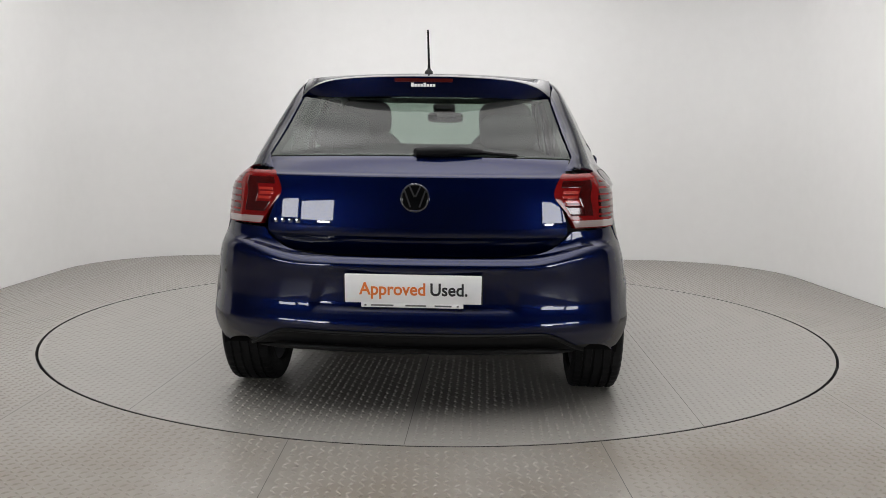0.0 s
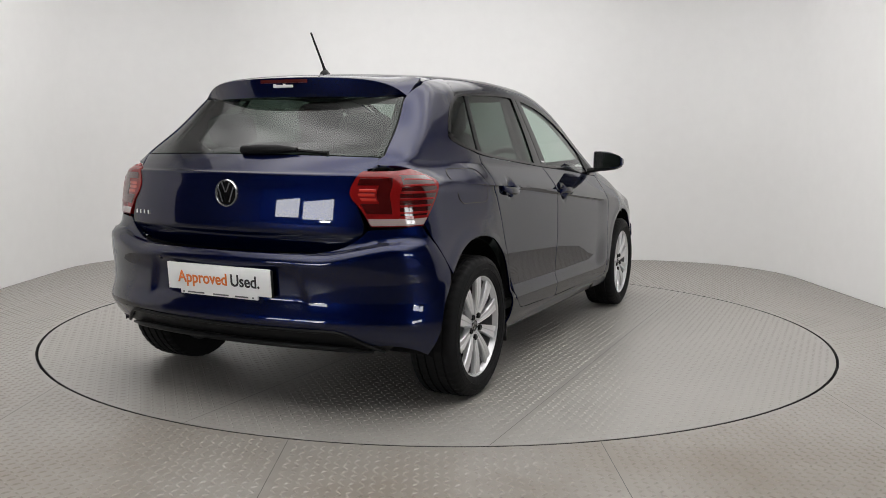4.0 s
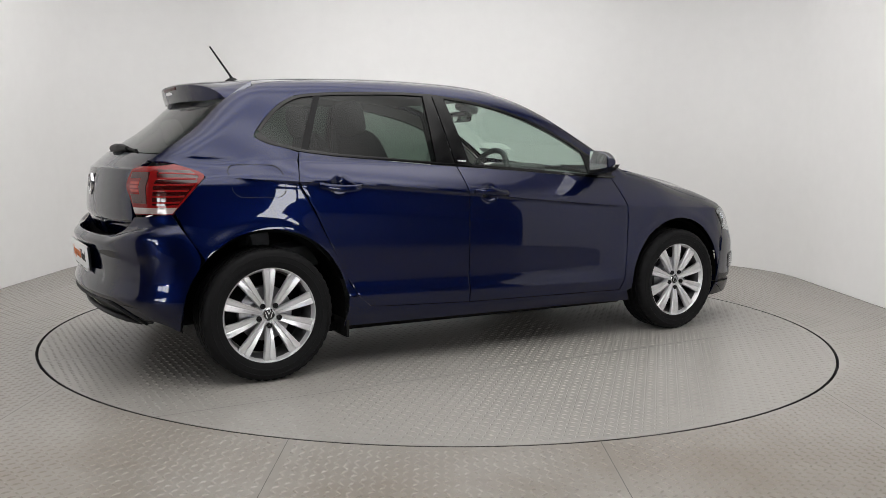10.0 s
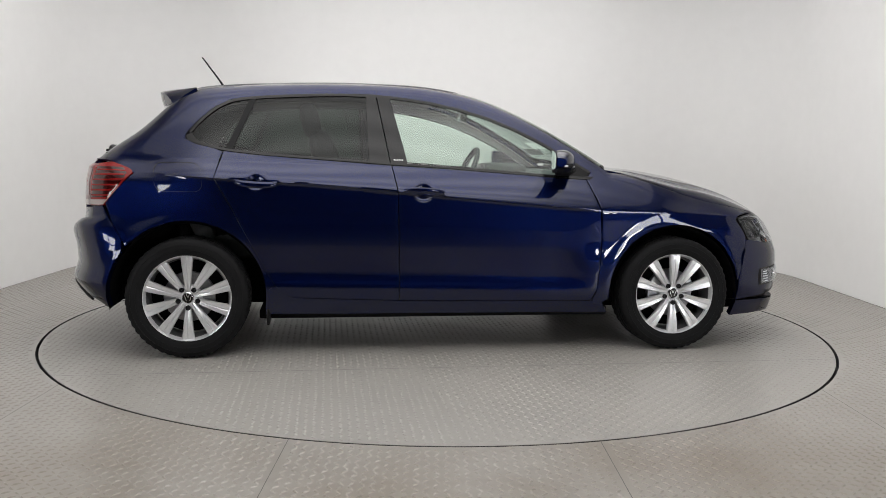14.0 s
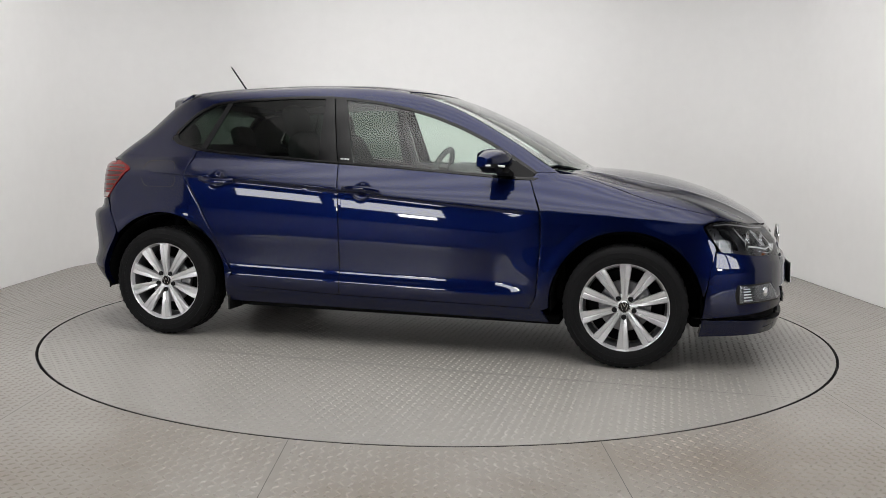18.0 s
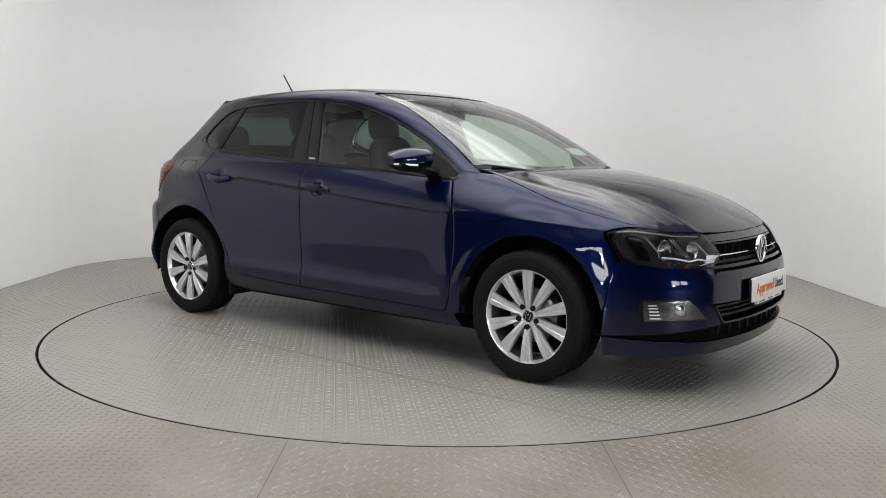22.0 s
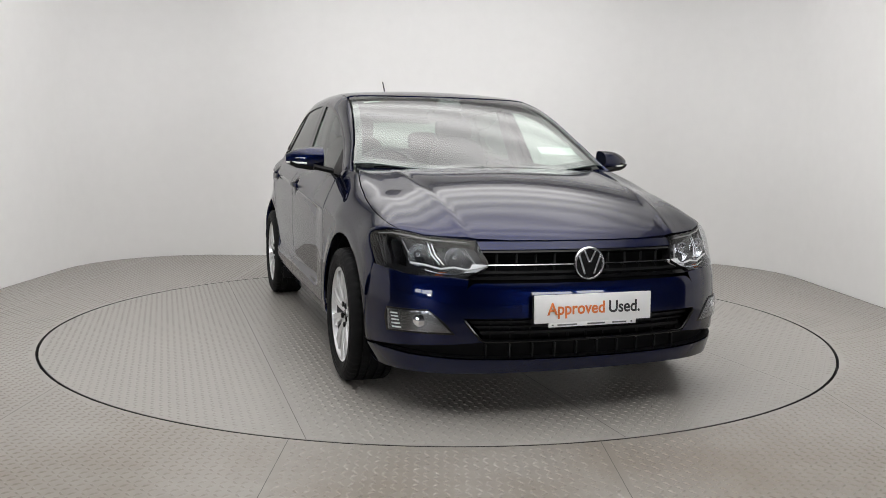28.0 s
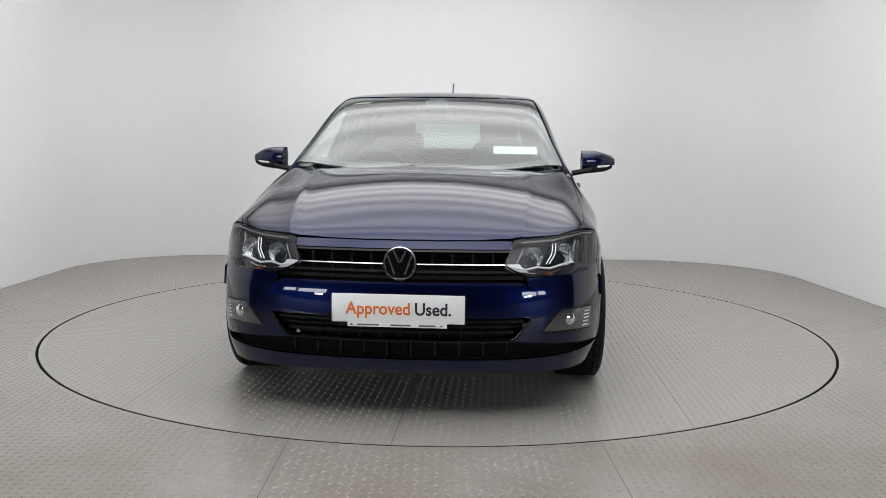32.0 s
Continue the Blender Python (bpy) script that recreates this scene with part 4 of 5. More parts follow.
top_in = inset_line(on(DLO_TOP, 0.0, 2.085, 60), -0.014)
low_in = inset_line(on(DLO_LOW, 0.02, 2.10, 60), 0.012)
both("window_frame", side_strip(top_in, on(DLO_TOP, 0.0, 2.09, 60), 80, 2, 0.0005), GLOSS_BLACK, "black window frame moulding")
both("belt_moulding", side_strip(on(DLO_LOW, 0.0, 2.08, 60), low_in, 80, 2, 0.003), GLOSS_BLACK, "black waistline moulding")
corner_low = [(-0.014, 1.118), (-0.006, 1.094), (0.03, 1.075), (0.075, 1.064)]
corner_high = [(0.016, 1.130), (0.022, 1.112), (0.045, 1.095), (0.085, 1.078)]
both("corner_moulding", side_strip(corner_low, corner_high, 12, 2, 0.001), GLOSS_BLACK)


def zt(x):
    return float(np.interp(x, [p[0] for p in DLO_TOP], [p[1] for p in DLO_TOP]))


def zl(x):
    return float(np.interp(x, [p[0] for p in DLO_LOW], [p[1] for p in DLO_LOW]))


def pillar_strip(xb0, xb1, xt0, xt1, off, nv=14):
    """An upright strip between the waist and the window's top edge."""
    rows = []
    for k in np.linspace(0, 1, nv):
        a, b = xb0 + (xt0 - xb0) * k, xb1 + (xt1 - xb1) * k
        rows.append([(x, zl(xb0 * (1 - k) + xb1 * k) + 0.006 + (zt((xt0 + xt1) / 2) - 0.012 - zl((xb0 + xb1) / 2)) * k) for x in np.linspace(a, b, 5)])
    return panel(patch([S(r) for r in rows], 5, 1, smooth_rows=False, off=off), 0.001, 0.008)


both("rear_divider", pillar_strip(0.182, 0.222, 0.300, 0.333, -0.001), TRIM_BLACK, "black bar between the rear side windows")
both("pillar_cover", pillar_strip(0.905, 1.014, 0.893, 0.946, 0.001), GLOSS_BLACK, "gloss black door pillar cover")
fc = both("pillar_cover", pillar_strip(1.020, 1.108, 0.951, 1.018, 0.001), GLOSS_BLACK, "gloss black door pillar cover")
for ob in fc[:1]:
    q = S([(1.033, 1.006), (1.085, 1.004)])
    for k in range(6):
        a = q[0] + (q[1] - q[0]) * (k / 6.0)
        part("lettering_bar", (*box(a[0], a[0] + 0.0055, a[1] - 0.0022, a[1] + 0.004, a[2] - 0.004, a[2] + 0.004, 0), WHITE_INK), ob)


def pane(lower, upper, nu, nv, off, mat, label, name):
    g = patch([S(lower), S([((a[0] + b[0]) / 2, (a[1] + b[1]) / 2) for a, b in zip(lower, upper)]), S(upper)], nu, nv, off=off)
    made = both(name, panel(g, 0.0, 0.004), mat, label)
    for o in made:
        o.visible_shadow = False


def span(line, a, b, n=16, up=0.0):
    return [(x, z + up) for x, z in on(line, a, b, n)]


pane(span(DLO_LOW, 0.01, 0.20, up=0.006), [(0.006 + (0.315 - 0.006) * (k / 15), zt(0.006 + (0.315 - 0.006) * (k / 15)) - 0.006) for k in range(16)], 20, 6, -0.006, GLASS_REAR, "dark tinted quarter window", "quarter_window")
pane(span(DLO_LOW, 0.205, 0.925, up=0.006), [(0.318 + (0.90 - 0.318) * (k / 15), zt(0.318 + (0.90 - 0.318) * (k / 15)) - 0.006) for k in range(16)], 24, 8, -0.006, GLASS_REAR, "dark tinted rear door window", "rear_door_window")
lowf = span(DLO_LOW, 1.09, 1.93, up=0.006)
pane(lowf, [(1.0 + (1.905 - 1.0) * (k / 15), zt(1.0 + (1.905 - 1.0) * (k / 15)) - 0.006) for k in range(16)], 28, 8, -0.006, GLASS_SIDE, "clear front door window", "front_door_window")
sail = [(1.905, zl(1.905) + 0.01), (1.98, zl(1.98) + 0.01), (2.07, zl(2.07) + 0.008)]
both("mirror_sail", side_strip(sail, [(1.885, zt(1.885) - 0.02), (1.96, zt(1.96) - 0.02), (2.075, zt(2.075) - 0.008)], 10, 6, 0.0005), TRIM_BLACK, "black triangular mirror mount")


# ---------------------------------------------------------------- lights
def tail_path(y, z, x, zs, cut=None):
    r = corner_path(B([(-y, z)])[0], S([(x, zs)])[0])
    if cut:
        r = resample(r, 60)[int(60 * cut[0]):int(60 * cut[1]) + 1]
    return r


def tail_rows(cut=None, lift=0.0):
    return [tail_path(0.612, 0.758, -0.404, 0.764, cut), tail_path(0.575, 0.82, -0.354, 0.825, cut), tail_path(0.528, 0.88, -0.303, 0.885, cut), tail_path(0.540, 0.935, -0.265, 0.936, cut), tail_path(0.560, 0.968, -0.375, 0.978, cut)]


def between(rows, a, b, n=5):
    """Rows at fractions a..b of the height between the given rows."""
    R = np.array([resample(r, 40) for r in rows])
    s = np.linspace(0, 1, len(R))
    out = []
    for f in np.linspace(a, b, n):
        i = min(int(f * (len(R) - 1)), len(R) - 2)
        t = f * (len(R) - 1) - i
        out.append(R[i] * (1 - t) + R[i + 1] * t)
    return out


full = tail_rows()
lights = both("tail_light", panel(patch(full, 34, 5, off=0.004), 0.001, 0.03), RED_LENS, "red tail light with dark segments and a clear strip")


def tail_bit(name, cut, a, b, mat, off=0.0055, label=""):
    rows = between(tail_rows(cut), a, b)
    both(name, panel(patch(rows, 18, 2, off=off), 0, 0.003), mat, label, lights)


tail_bit("reverse_strip", (0.03, 0.97), 0.02, 0.125, REVERSE, label="clear reversing strip")
tail_bit("dark_segment", (0.06, 0.30), 0.20, 0.36, DARK_RED)
tail_bit("dark_segment", (0.27, 0.40), 0.20, 0.80, DARK_RED)
tail_bit("dark_segment", (0.06, 0.32), 0.66, 0.80, DARK_RED)
for k in range(3):
    tail_bit("light_bar", (0.09, 0.26), 0.40 + 0.075 * k, 0.445 + 0.075 * k, BRIGHT_RED)
tail_bit("dark_panel", (0.50, 0.95), 0.17, 0.84, MID_RED, 0.0048)
for k in range(6):
    tail_bit("louvre", (0.50, 0.945), 0.20 + 0.105 * k, 0.235 + 0.105 * k, RED_LENS, 0.0056)


def head_path(y, z, x, zs):
    return corner_path(N([(-y, z)])[0], S([(x, zs)])[0])


head_full = [head_path(0.50, 0.566, 2.99, 0.590), head_path(0.412, 0.612, 2.952, 0.645), head_path(0.425, 0.655, 2.916, 0.704), np.concatenate([T([(3.203, -0.437), (3.176, -0.503), (3.113, -0.624), (3.035, -0.710)]), S([(2.935, 0.722)])])]
housing = panel(patch(head_full, 34, 6, off=-0.055), 0.0, 0.001, sides="")
heads = both("headlight", housing, HOUSING, "clear headlight with a dark housing and chrome strips")
wall_rows = patch(head_full, 34, 6, off=-0.001), patch(head_full, 34, 6, off=-0.055)
def rim_of(g):
    return np.concatenate([g[0, :-1], g[:-1, -1], g[-1, :0:-1], g[:0:-1, 0]])
ring_a, ring_b = rim_of(wall_rows[0]), rim_of(wall_rows[1])
both("headlight_wall", loft([ring_a, ring_b], caps=False), TRIM_BLACK, "", heads)
lens_piece = panel(patch(head_full, 34, 6, off=0.0015), 0.0005, 0.004)
for o in both("lens", lens_piece, LENS, "clear plastic lens", heads):
    o.visible_shadow = False


HEAD_GRIDS = {}


def head_at(u, v, off):
    """A point inside the light: u from the nose to the wing, v from below to above."""
    if off not in HEAD_GRIDS:
        HEAD_GRIDS[off] = patch(head_full, 34, 6, off=off)
    g = HEAD_GRIDS[off]
    return g[min(int(v * (g.shape[0] - 1)), g.shape[0] - 1), min(int(u * 33), 33)]


def head_strip(uv, off, r, name, mat, flat=1.0):
    pts = [head_at(u, v, off) for u, v in uv]
    both(name, tube(pts, r, 8), mat, "", heads)


def head_patch(u0, u1, v0, v1, off, name, mat):
    """A faceted plate inside the light."""
    head_at(0, 0, off)
    g = HEAD_GRIDS[off]
    nv = g.shape[0] - 1
    both(name, panel(g[int(v0 * nv):int(v1 * nv) + 1, int(u0 * 33):int(u1 * 33) + 1], 0, 0.008), mat, "", heads)


head_strip([(0.02, 0.34), (0.14, 0.26), (0.26, 0.32), (0.36, 0.24), (0.50, 0.30), (0.62, 0.30)], -0.016, 0.0042, "light_strip", FROST)
head_strip([(0.05, 0.20), (0.18, 0.14), (0.32, 0.14), (0.46, 0.17)], -0.020, 0.0030, "trim_edge", CHROME)
for u0, u1 in ((0.345, 0.40), (0.375, 0.43)):
    head_strip([(u0, 0.34), (u0 * 0.55 + u1 * 0.45, 0.62), (u1, 0.92)], -0.020, 0.0032, "divider", CHROME)
for u0, u1 in ((0.10, 0.15), (0.62, 0.68)):
    head_strip([(u0, 0.40), (u1, 0.88)], -0.026, 0.0028, "divider", STEEL)
head_strip([(0.10, 0.97), (0.40, 0.97), (0.60, 0.97), (0.80, 0.96), (0.94, 0.93)], -0.010, 0.0030, "trim_edge", STEEL)
head_patch(0.03, 0.15, 0.18, 0.40, -0.018, "daytime_light", FROST)
head_patch(0.70, 0.82, 0.20, 0.86, -0.046, "side_reflector", GLOSS_BLACK)
head_patch(0.86, 0.98, 0.15, 0.90, -0.034, "side_marker", HOUSING)
head_patch(0.28, 0.36, 0.10, 0.18, -0.024, "indicator", AMBER)


def bowl(centre, aim, r, name, mat):
    prof = [(0.004, 0.030), (r * 0.45, 0.026), (r * 0.8, 0.012), (r, 0.0), (r * 1.06, 0.001)]
    m = Matrix.Translation(Vector(centre)) @ Vector(aim).to_track_quat("-Y", "Z").to_matrix().to_4x4()
    return moved(revolve(prof, 28), m)


for (u, v, r, name) in ((0.24, 0.62, 0.040, "high_beam"), (0.53, 0.60, 0.043, "low_beam")):
    c = head_at(u, v, -0.036)
    both(name, bowl(c, (1, -0.25, 0), r, name, REFLECTOR), REFLECTOR, "", heads)
    both("bulb", moved(revolve([(0.001, -0.010), (r * 0.16, -0.008), (r * 0.24, 0.0), (r * 0.24, 0.014), (0.001, 0.016)], 16), Matrix.Translation(Vector(c) + Vector((-0.008, 0, 0))) @ Vector((1, -0.2, 0)).to_track_quat("-Y", "Z").to_matrix().to_4x4()), CHROME, "", heads)

# ---------------------------------------------------------------- grilles
def nose_grid(y0, z0, z1, nu, nv, off, y_top=None):
    rows = []
    for k in np.linspace(0, 1, nv):
        z = z0 + (z1 - z0) * k
        h = y0 + ((y_top or y0) - y0) * k
        rows.append(N([(y, z) for y in np.linspace(-h, h, 25)]))
    return patch(rows, nu, 1, smooth_rows=False, off=off)


def nose_bar(half, z, high, off, deep, curve_z=0.0):
    g = nose_grid(half, z - high / 2, z + high / 2, 40, 2, off)
    return panel(g, 0, deep)


grille = part("upper_grille", (*panel(nose_grid(0.50, 0.535, 0.705, 30, 6, -0.075, 0.46), 0, 0.004), DARK), car, "black slatted radiator grille with a chrome bar")
for z, h, off, mat, name in ((0.686, 0.030, -0.005, PAINT, "top_bar"), (0.664, 0.007, -0.006, GLOSS_BLACK, "slat"), (0.592, 0.010, -0.020, TRIM_BLACK, "slat"),
                             (0.566, 0.014, -0.010, GLOSS_BLACK, "slat"), (0.613, 0.0042, -0.003, CHROME, "chrome_bar")):
    h2 = 0.412 + 0.3 * (z - 0.613) if z > 0.6 else 0.412 + 1.6 * (0.613 - z)
    part(name, (*nose_bar(h2, z, h, off, 0.02), mat), grille)
for y in (-0.36, -0.28, -0.2, -0.12, 0.12, 0.2, 0.28, 0.36):
    x = float(N([(y, 0.61)])[0][0]) - 0.05
    part("rib", (*box(x - 0.004, x + 0.004, y - 0.004, y + 0.004, 0.55, 0.66, 0.001), TRIM_BLACK), grille)
low = part("lower_grille", (*panel(nose_grid(0.42, 0.318, 0.412, 30, 4, -0.06, 0.53), 0, 0.004), DARK), car, "black lower air intake with slats")
for z, half, h in ((0.348, 0.452, 0.012), (0.372, 0.475, 0.006), (0.392, 0.492, 0.010)):
    part("slat", (*nose_bar(half, z, h, -0.018, 0.02), TRIM_BLACK), low)
for y in np.linspace(-0.4, 0.4, 11):
    x = float(N([(y, 0.36)])[0][0]) - 0.045
    part("rib", (*box(x - 0.004, x + 0.004, y - 0.003, y + 0.003, 0.322, 0.41, 0.001), TRIM_BLACK), low)
slot_rows = [nose_row(0.236, 0.255, 2.93), nose_row(0.272, 0.292, 2.93), nose_row(0.306, 0.32, 2.93)]
sg = patch(slot_rows, 70, [3, 3], off=-0.035)
slot = part("lower_slot", (*panel(sg[:, 2:-2], 0, 0.004), DARK), car, "black slot above the front lip")
for y in np.linspace(-0.42, 0.42, 10):
    x = float(N([(y, 0.27)])[0][0]) - 0.029
    part("rib", (*box(x - 0.006, x + 0.006, y - 0.004, y + 0.004, 0.24, 0.302, 0.001), TRIM_BLACK), slot)
shelf_g = patch([nose_row(0.243, 0.262, 2.912), nose_row(0.246, 0.266, 2.912)], 80, 1, off=-0.002)
inner = shelf_g[-1] + np.array([-0.05, 0, 0.004])
part("lip_shelf", (*panel(np.array([shelf_g[-1], inner]), 0, 0.003, sides=""), TRIM_BLACK), slot)

# fog lights
fog_rows = [corner_path(N([(-0.560, 0.352)])[0], S([(3.085, 0.344)])[0]), corner_path(N([(-0.598, 0.396)])[0], S([(3.083, 0.388)])[0]), corner_path(N([(-0.636, 0.434)])[0], S([(3.082, 0.427)])[0])]
bezel_rows = [corner_path(N([(-0.545, 0.344)])[0], S([(3.074, 0.336)])[0]), corner_path(N([(-0.588, 0.396)])[0], S([(3.064, 0.388)])[0]), corner_path(N([(-0.640, 0.440)])[0], S([(3.073, 0.433)])[0])]
fogs = both("fog_light", panel(patch(bezel_rows, 24, 6, off=0.002), 0, 0.02), TRIM_BLACK, "fog light in a black surround")
both("reflector", panel(patch(fog_rows, 24, 6, off=0.0032), 0, 0.003), FOG_METAL, "", fogs)
fg = patch(fog_rows, 24, 6, off=0.006)
for k in range(5):
    both("light_bar", panel(fg[1 + 2 * k:3 + 2 * k, 17:22], 0.0008, 0.002), FROST, "", fogs)
fc_ = fg[6, 8]
both("lamp", moved(revolve([(0.001, -0.004), (0.016, -0.003), (0.024, 0.001), (0.026, 0.006)], 20), Matrix.Translation(Vector(fc_)) @ Vector((1, -0.6, 0)).to_track_quat("-Y", "Z").to_matrix().to_4x4()), CHROME, "", fogs)
for o in both("lens", panel(patch(fog_rows, 24, 6, off=0.0095), 0, 0.003), LENS, "", fogs):
    o.visible_shadow = False


# ---------------------------------------------------------------- badges and plates
def emblem(at, r, parent, back):
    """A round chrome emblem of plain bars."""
    e = part("emblem", (*moved(revolve([(0.0005, -0.003), (r * 0.84, -0.003), (r * 0.86, 0.004), (0.0005, 0.004)], 32), at), back), parent, "round chrome emblem")
    prof = [(r * 0.84, -0.004), (r * 0.88, -0.008), (r * 0.96, -0.008), (r, -0.003), (r, 0.004), (r * 0.84, 0.004)]
    part("rim", (*moved(revolve(prof, 40, True), at), BADGE), e)
    def rod(a, b, w=0.115):
        a, b = Vector((a[0] * r, 0, a[1] * r)), Vector((b[0] * r, 0, b[1] * r))
        n = Vector((-(b - a).z, 0, (b - a).x)).normalized() * (w * r / 2)
        q = [a - n, b - n, b + n, a + n]
        vs = [(p.x, -0.0075, p.z) for p in q] + [(p.x, 0.0, p.z) for p in q]
        fs = [(0, 1, 2, 3), (0, 4, 5, 1), (1, 5, 6, 2), (2, 6, 7, 3), (3, 7, 4, 0)]
        part("bar", (*moved((vs, fs), at), BADGE, False), e)
    for s in (-1, 1):
        rod((s * 0.36, 0.78), (s * 0.03, 0.08))
        rod((s * 0.70, 0.50), (s * 0.30, -0.62))
    return e


# the emblem's own -y side is its face
emblem(Matrix.Translation((3.323, 0, 0.614)) @ pose(0, 0, 0, 0, 0, 90) @ pose(0, 0, 0, 0), 0.067, car, GLOSS_BLACK)
emblem(Matrix.Translation((-0.617, 0, 0.872)) @ pose(0, 0, 0, 0, 0, -90) @ pose(0, 0, 0, 0), 0.056, car, GLOSS_BLACK)
for k in range(4):
    y = 0.555 - 0.030 * k
    x = float(B([(y, 0.776)])[0][0])
    part("badge_bar", (*box(x - 0.004, x + 0.004, y - 0.023, y, 0.767, 0.785, 0.002), CHROME), car, "small chrome lettering bar")


def number_plate(at, name):
    """A blank dealer plate; its own frame: x to the right, z up, -y towards the viewer."""
    p = tagged(part(name, (*moved(box(-0.257, 0.257, -0.006, 0.004, -0.055, 0.055, 0.0035), at), WHITE_PLASTIC), car), "")
    p["label"] = "white dealer plate with orange and black words"
    q = part("plate_frame", (*moved(box(-0.262, 0.262, -0.001, 0.010, -0.057, 0.050, 0.003), at), TRIM_BLACK), p)
    s = part("dealer_strip", (*moved(box(-0.195, 0.19, -0.005, 0.006, -0.072, -0.052, 0.002), at), WHITE_PLASTIC), p)
    face = at @ pose(0, -0.0072, 0, 90, 0, 0)
    w1 = words("Approved", 0.062, ORANGE_INK, p, face @ pose(-0.203, 0.0, 0), "word", bold=0.0012)
    w2 = words("Used.", 0.062, BLACK_INK, p, face @ pose(0.062, 0.0, 0), "word", bold=0.0012)
    for ob, x0, x1 in ((w1, -0.203, 0.047), (w2, 0.066, 0.205)):
        xs = [v.co.x for v in ob.data.vertices]
        k = (x1 - x0) / (max(xs) - min(xs))
        lo = min(xs)
        for v in ob.data.vertices:
            v.co.x = (v.co.x - lo) * k
            v.co.y *= 1.08
        ob.matrix_basis = face @ pose(x0, -0.002, 0)
    for a, b in ((-0.183, -0.175), (-0.158, -0.073), (-0.028, 0.050), (0.082, 0.146), (0.165, 0.173)):
        part("print_bar", (*moved(box(a, b, -0.0056, -0.004, -0.0665, -0.0605, 0), at), GREY_INK), s)
    return p


number_plate(Matrix.Translation((3.371, 0, 0.446)) @ pose(0, 0, 0, 0, 0, 90) @ pose(0, 0, 0, -2, 0, 0), "front_plate")
number_plate(Matrix.Translation((-0.676, 0, 0.534)) @ pose(0, 0, 0, 0, 0, -90) @ pose(0, 0, 0, 5, 0, 0), "rear_plate")

# parking sensors
def sensor(q, **k):
    q = settle([q], **k)
    n = gradient(q, **k)[0]
    return moved(revolve([(0.0005, -0.0008), (0.0095, -0.0008), (0.0105, 0.002)], 18), Matrix.Translation(Vector(q[0])) @ Vector(n).to_track_quat("-Y", "Z").to_matrix().to_4x4())


both("parking_sensor", sensor((-0.67, -0.315, 0.592), **DENT), PAINT)
both("parking_sensor", sensor((3.33, -0.34, 0.487)), PAINT)
both("parking_sensor", sensor((-0.56, -0.70, 0.585), tail=TAIL_LOW), PAINT)


# ---------------------------------------------------------------- handles, mirrors, fuel flap, aerial, wipers
def door_handle(x, z):
    ends_at = S([(x - 0.10, z + 0.004), (x + 0.10, z - 0.006)])
    n = gradient(ends_at)[0]
    n /= np.linalg.norm(n)
    line = []
    for t in np.linspace(0, 1, 13):
        p = ends_at[0] * (1.02 - 1.04 * t) + ends_at[1] * (1.04 * t - 0.02)
        line.append(p + n * (0.006 + 0.022 * math.sin(math.pi * t) ** 0.6))
    rings = []
    for t, p in zip(np.linspace(0, 1, 13), line):
        hh = 0.0165 * (0.55 + 0.45 * math.sin(math.pi * min(max(t * 0.9 + 0.05, 0), 1)) ** 0.5)
        dd = 0.008
        rings.append([tuple(p + n * dd * math.cos(a) + np.array([0, 0, hh * math.sin(a)])) for a in np.linspace(0, 2 * math.pi, 12, endpoint=False)])
    ends = [tube([line[1] , line[1] - n * 0.035], 0.011, 8), tube([line[-2], line[-2] - n * 0.035], 0.011, 8)]
    return join(loft(rings), *ends)


for doors, x, z in ((rear_doors, *HANDLES[0]), (front_doors, *HANDLES[1])):
    both("door_handle", door_handle(x, z), PAINT, "body-coloured pull handle", doors)


def wing_mirror():
    rings, rings_low = [], []
    for t in np.linspace(0, 1, 12):
        y = -0.815 - 0.182 * t
        hh = 0.060 * (1 - 0.62 * t ** 3) * (0.94 + 0.06 * math.sin(3 * t))
        zc = 1.012 - 0.006 * t
        x0, x1 = 1.855 - 0.022 * t, 1.855 - 0.022 * t + 0.120 * (1 - 0.58 * t ** 2.2)
        ring = []
        for a in np.linspace(0, 2 * math.pi, 26, endpoint=False):
            cx, cz = math.cos(a), math.sin(a)
            ex = math.copysign(abs(cx) ** (0.9 if cx > 0 else 0.25), cx)
            ez = math.copysign(abs(cz) ** 0.75, cz)
            x = x0 + (x1 - x0) * (0.5 + 0.5 * ex)
            ring.append((x, y, zc + hh * ez * (1 - 0.22 * max(ex, 0))))
        rings.append(ring)
    return rings


mr = wing_mirror()
cap = loft(mr)
mirrors = both("wing_mirror", cap, PAINT, "body-coloured wing mirror with a black foot")
back_ring = [[(1.8535 - 0.022 * t, y, z) for y, z in ((-0.820 - 0.168 * t, 0.963 + 0.018 * t ** 2), (-0.820 - 0.168 * t, 1.064 - 0.024 * t ** 2.5))] for t in np.linspace(0, 1, 8)]
vs = [p for r in back_ring for p in r]
fs = [(2 * k, 2 * k + 1, 2 * k + 3, 2 * k + 2) for k in range(7)]
both("mirror_glass", (vs, fs), MIRROR, "", mirrors)
foot = loft([[(1.93 + dx * 0.035, -0.765 - 0.10 * t, 0.945 + 0.02 * t + dz * 0.014) for dx, dz in ((-1, -1), (1, -1), (1.3, 0), (1, 1), (-1, 1), (-1.2, 0))] for t in np.linspace(0, 1, 5)])
both("mirror_foot", foot, TRIM_BLACK, "", mirrors)
under = loft([[(x0 + 0.004, y, z0 - 0.002), (x0 + 0.075, y, z0 - 0.002), (x0 + 0.09, y, z0 + 0.018), (x0 + 0.0, y, z0 + 0.016)] for x0, y, z0 in ((1.856, -0.82, 0.948), (1.850, -0.88, 0.950), (1.843, -0.945, 0.960), (1.840, -0.98, 0.977))])
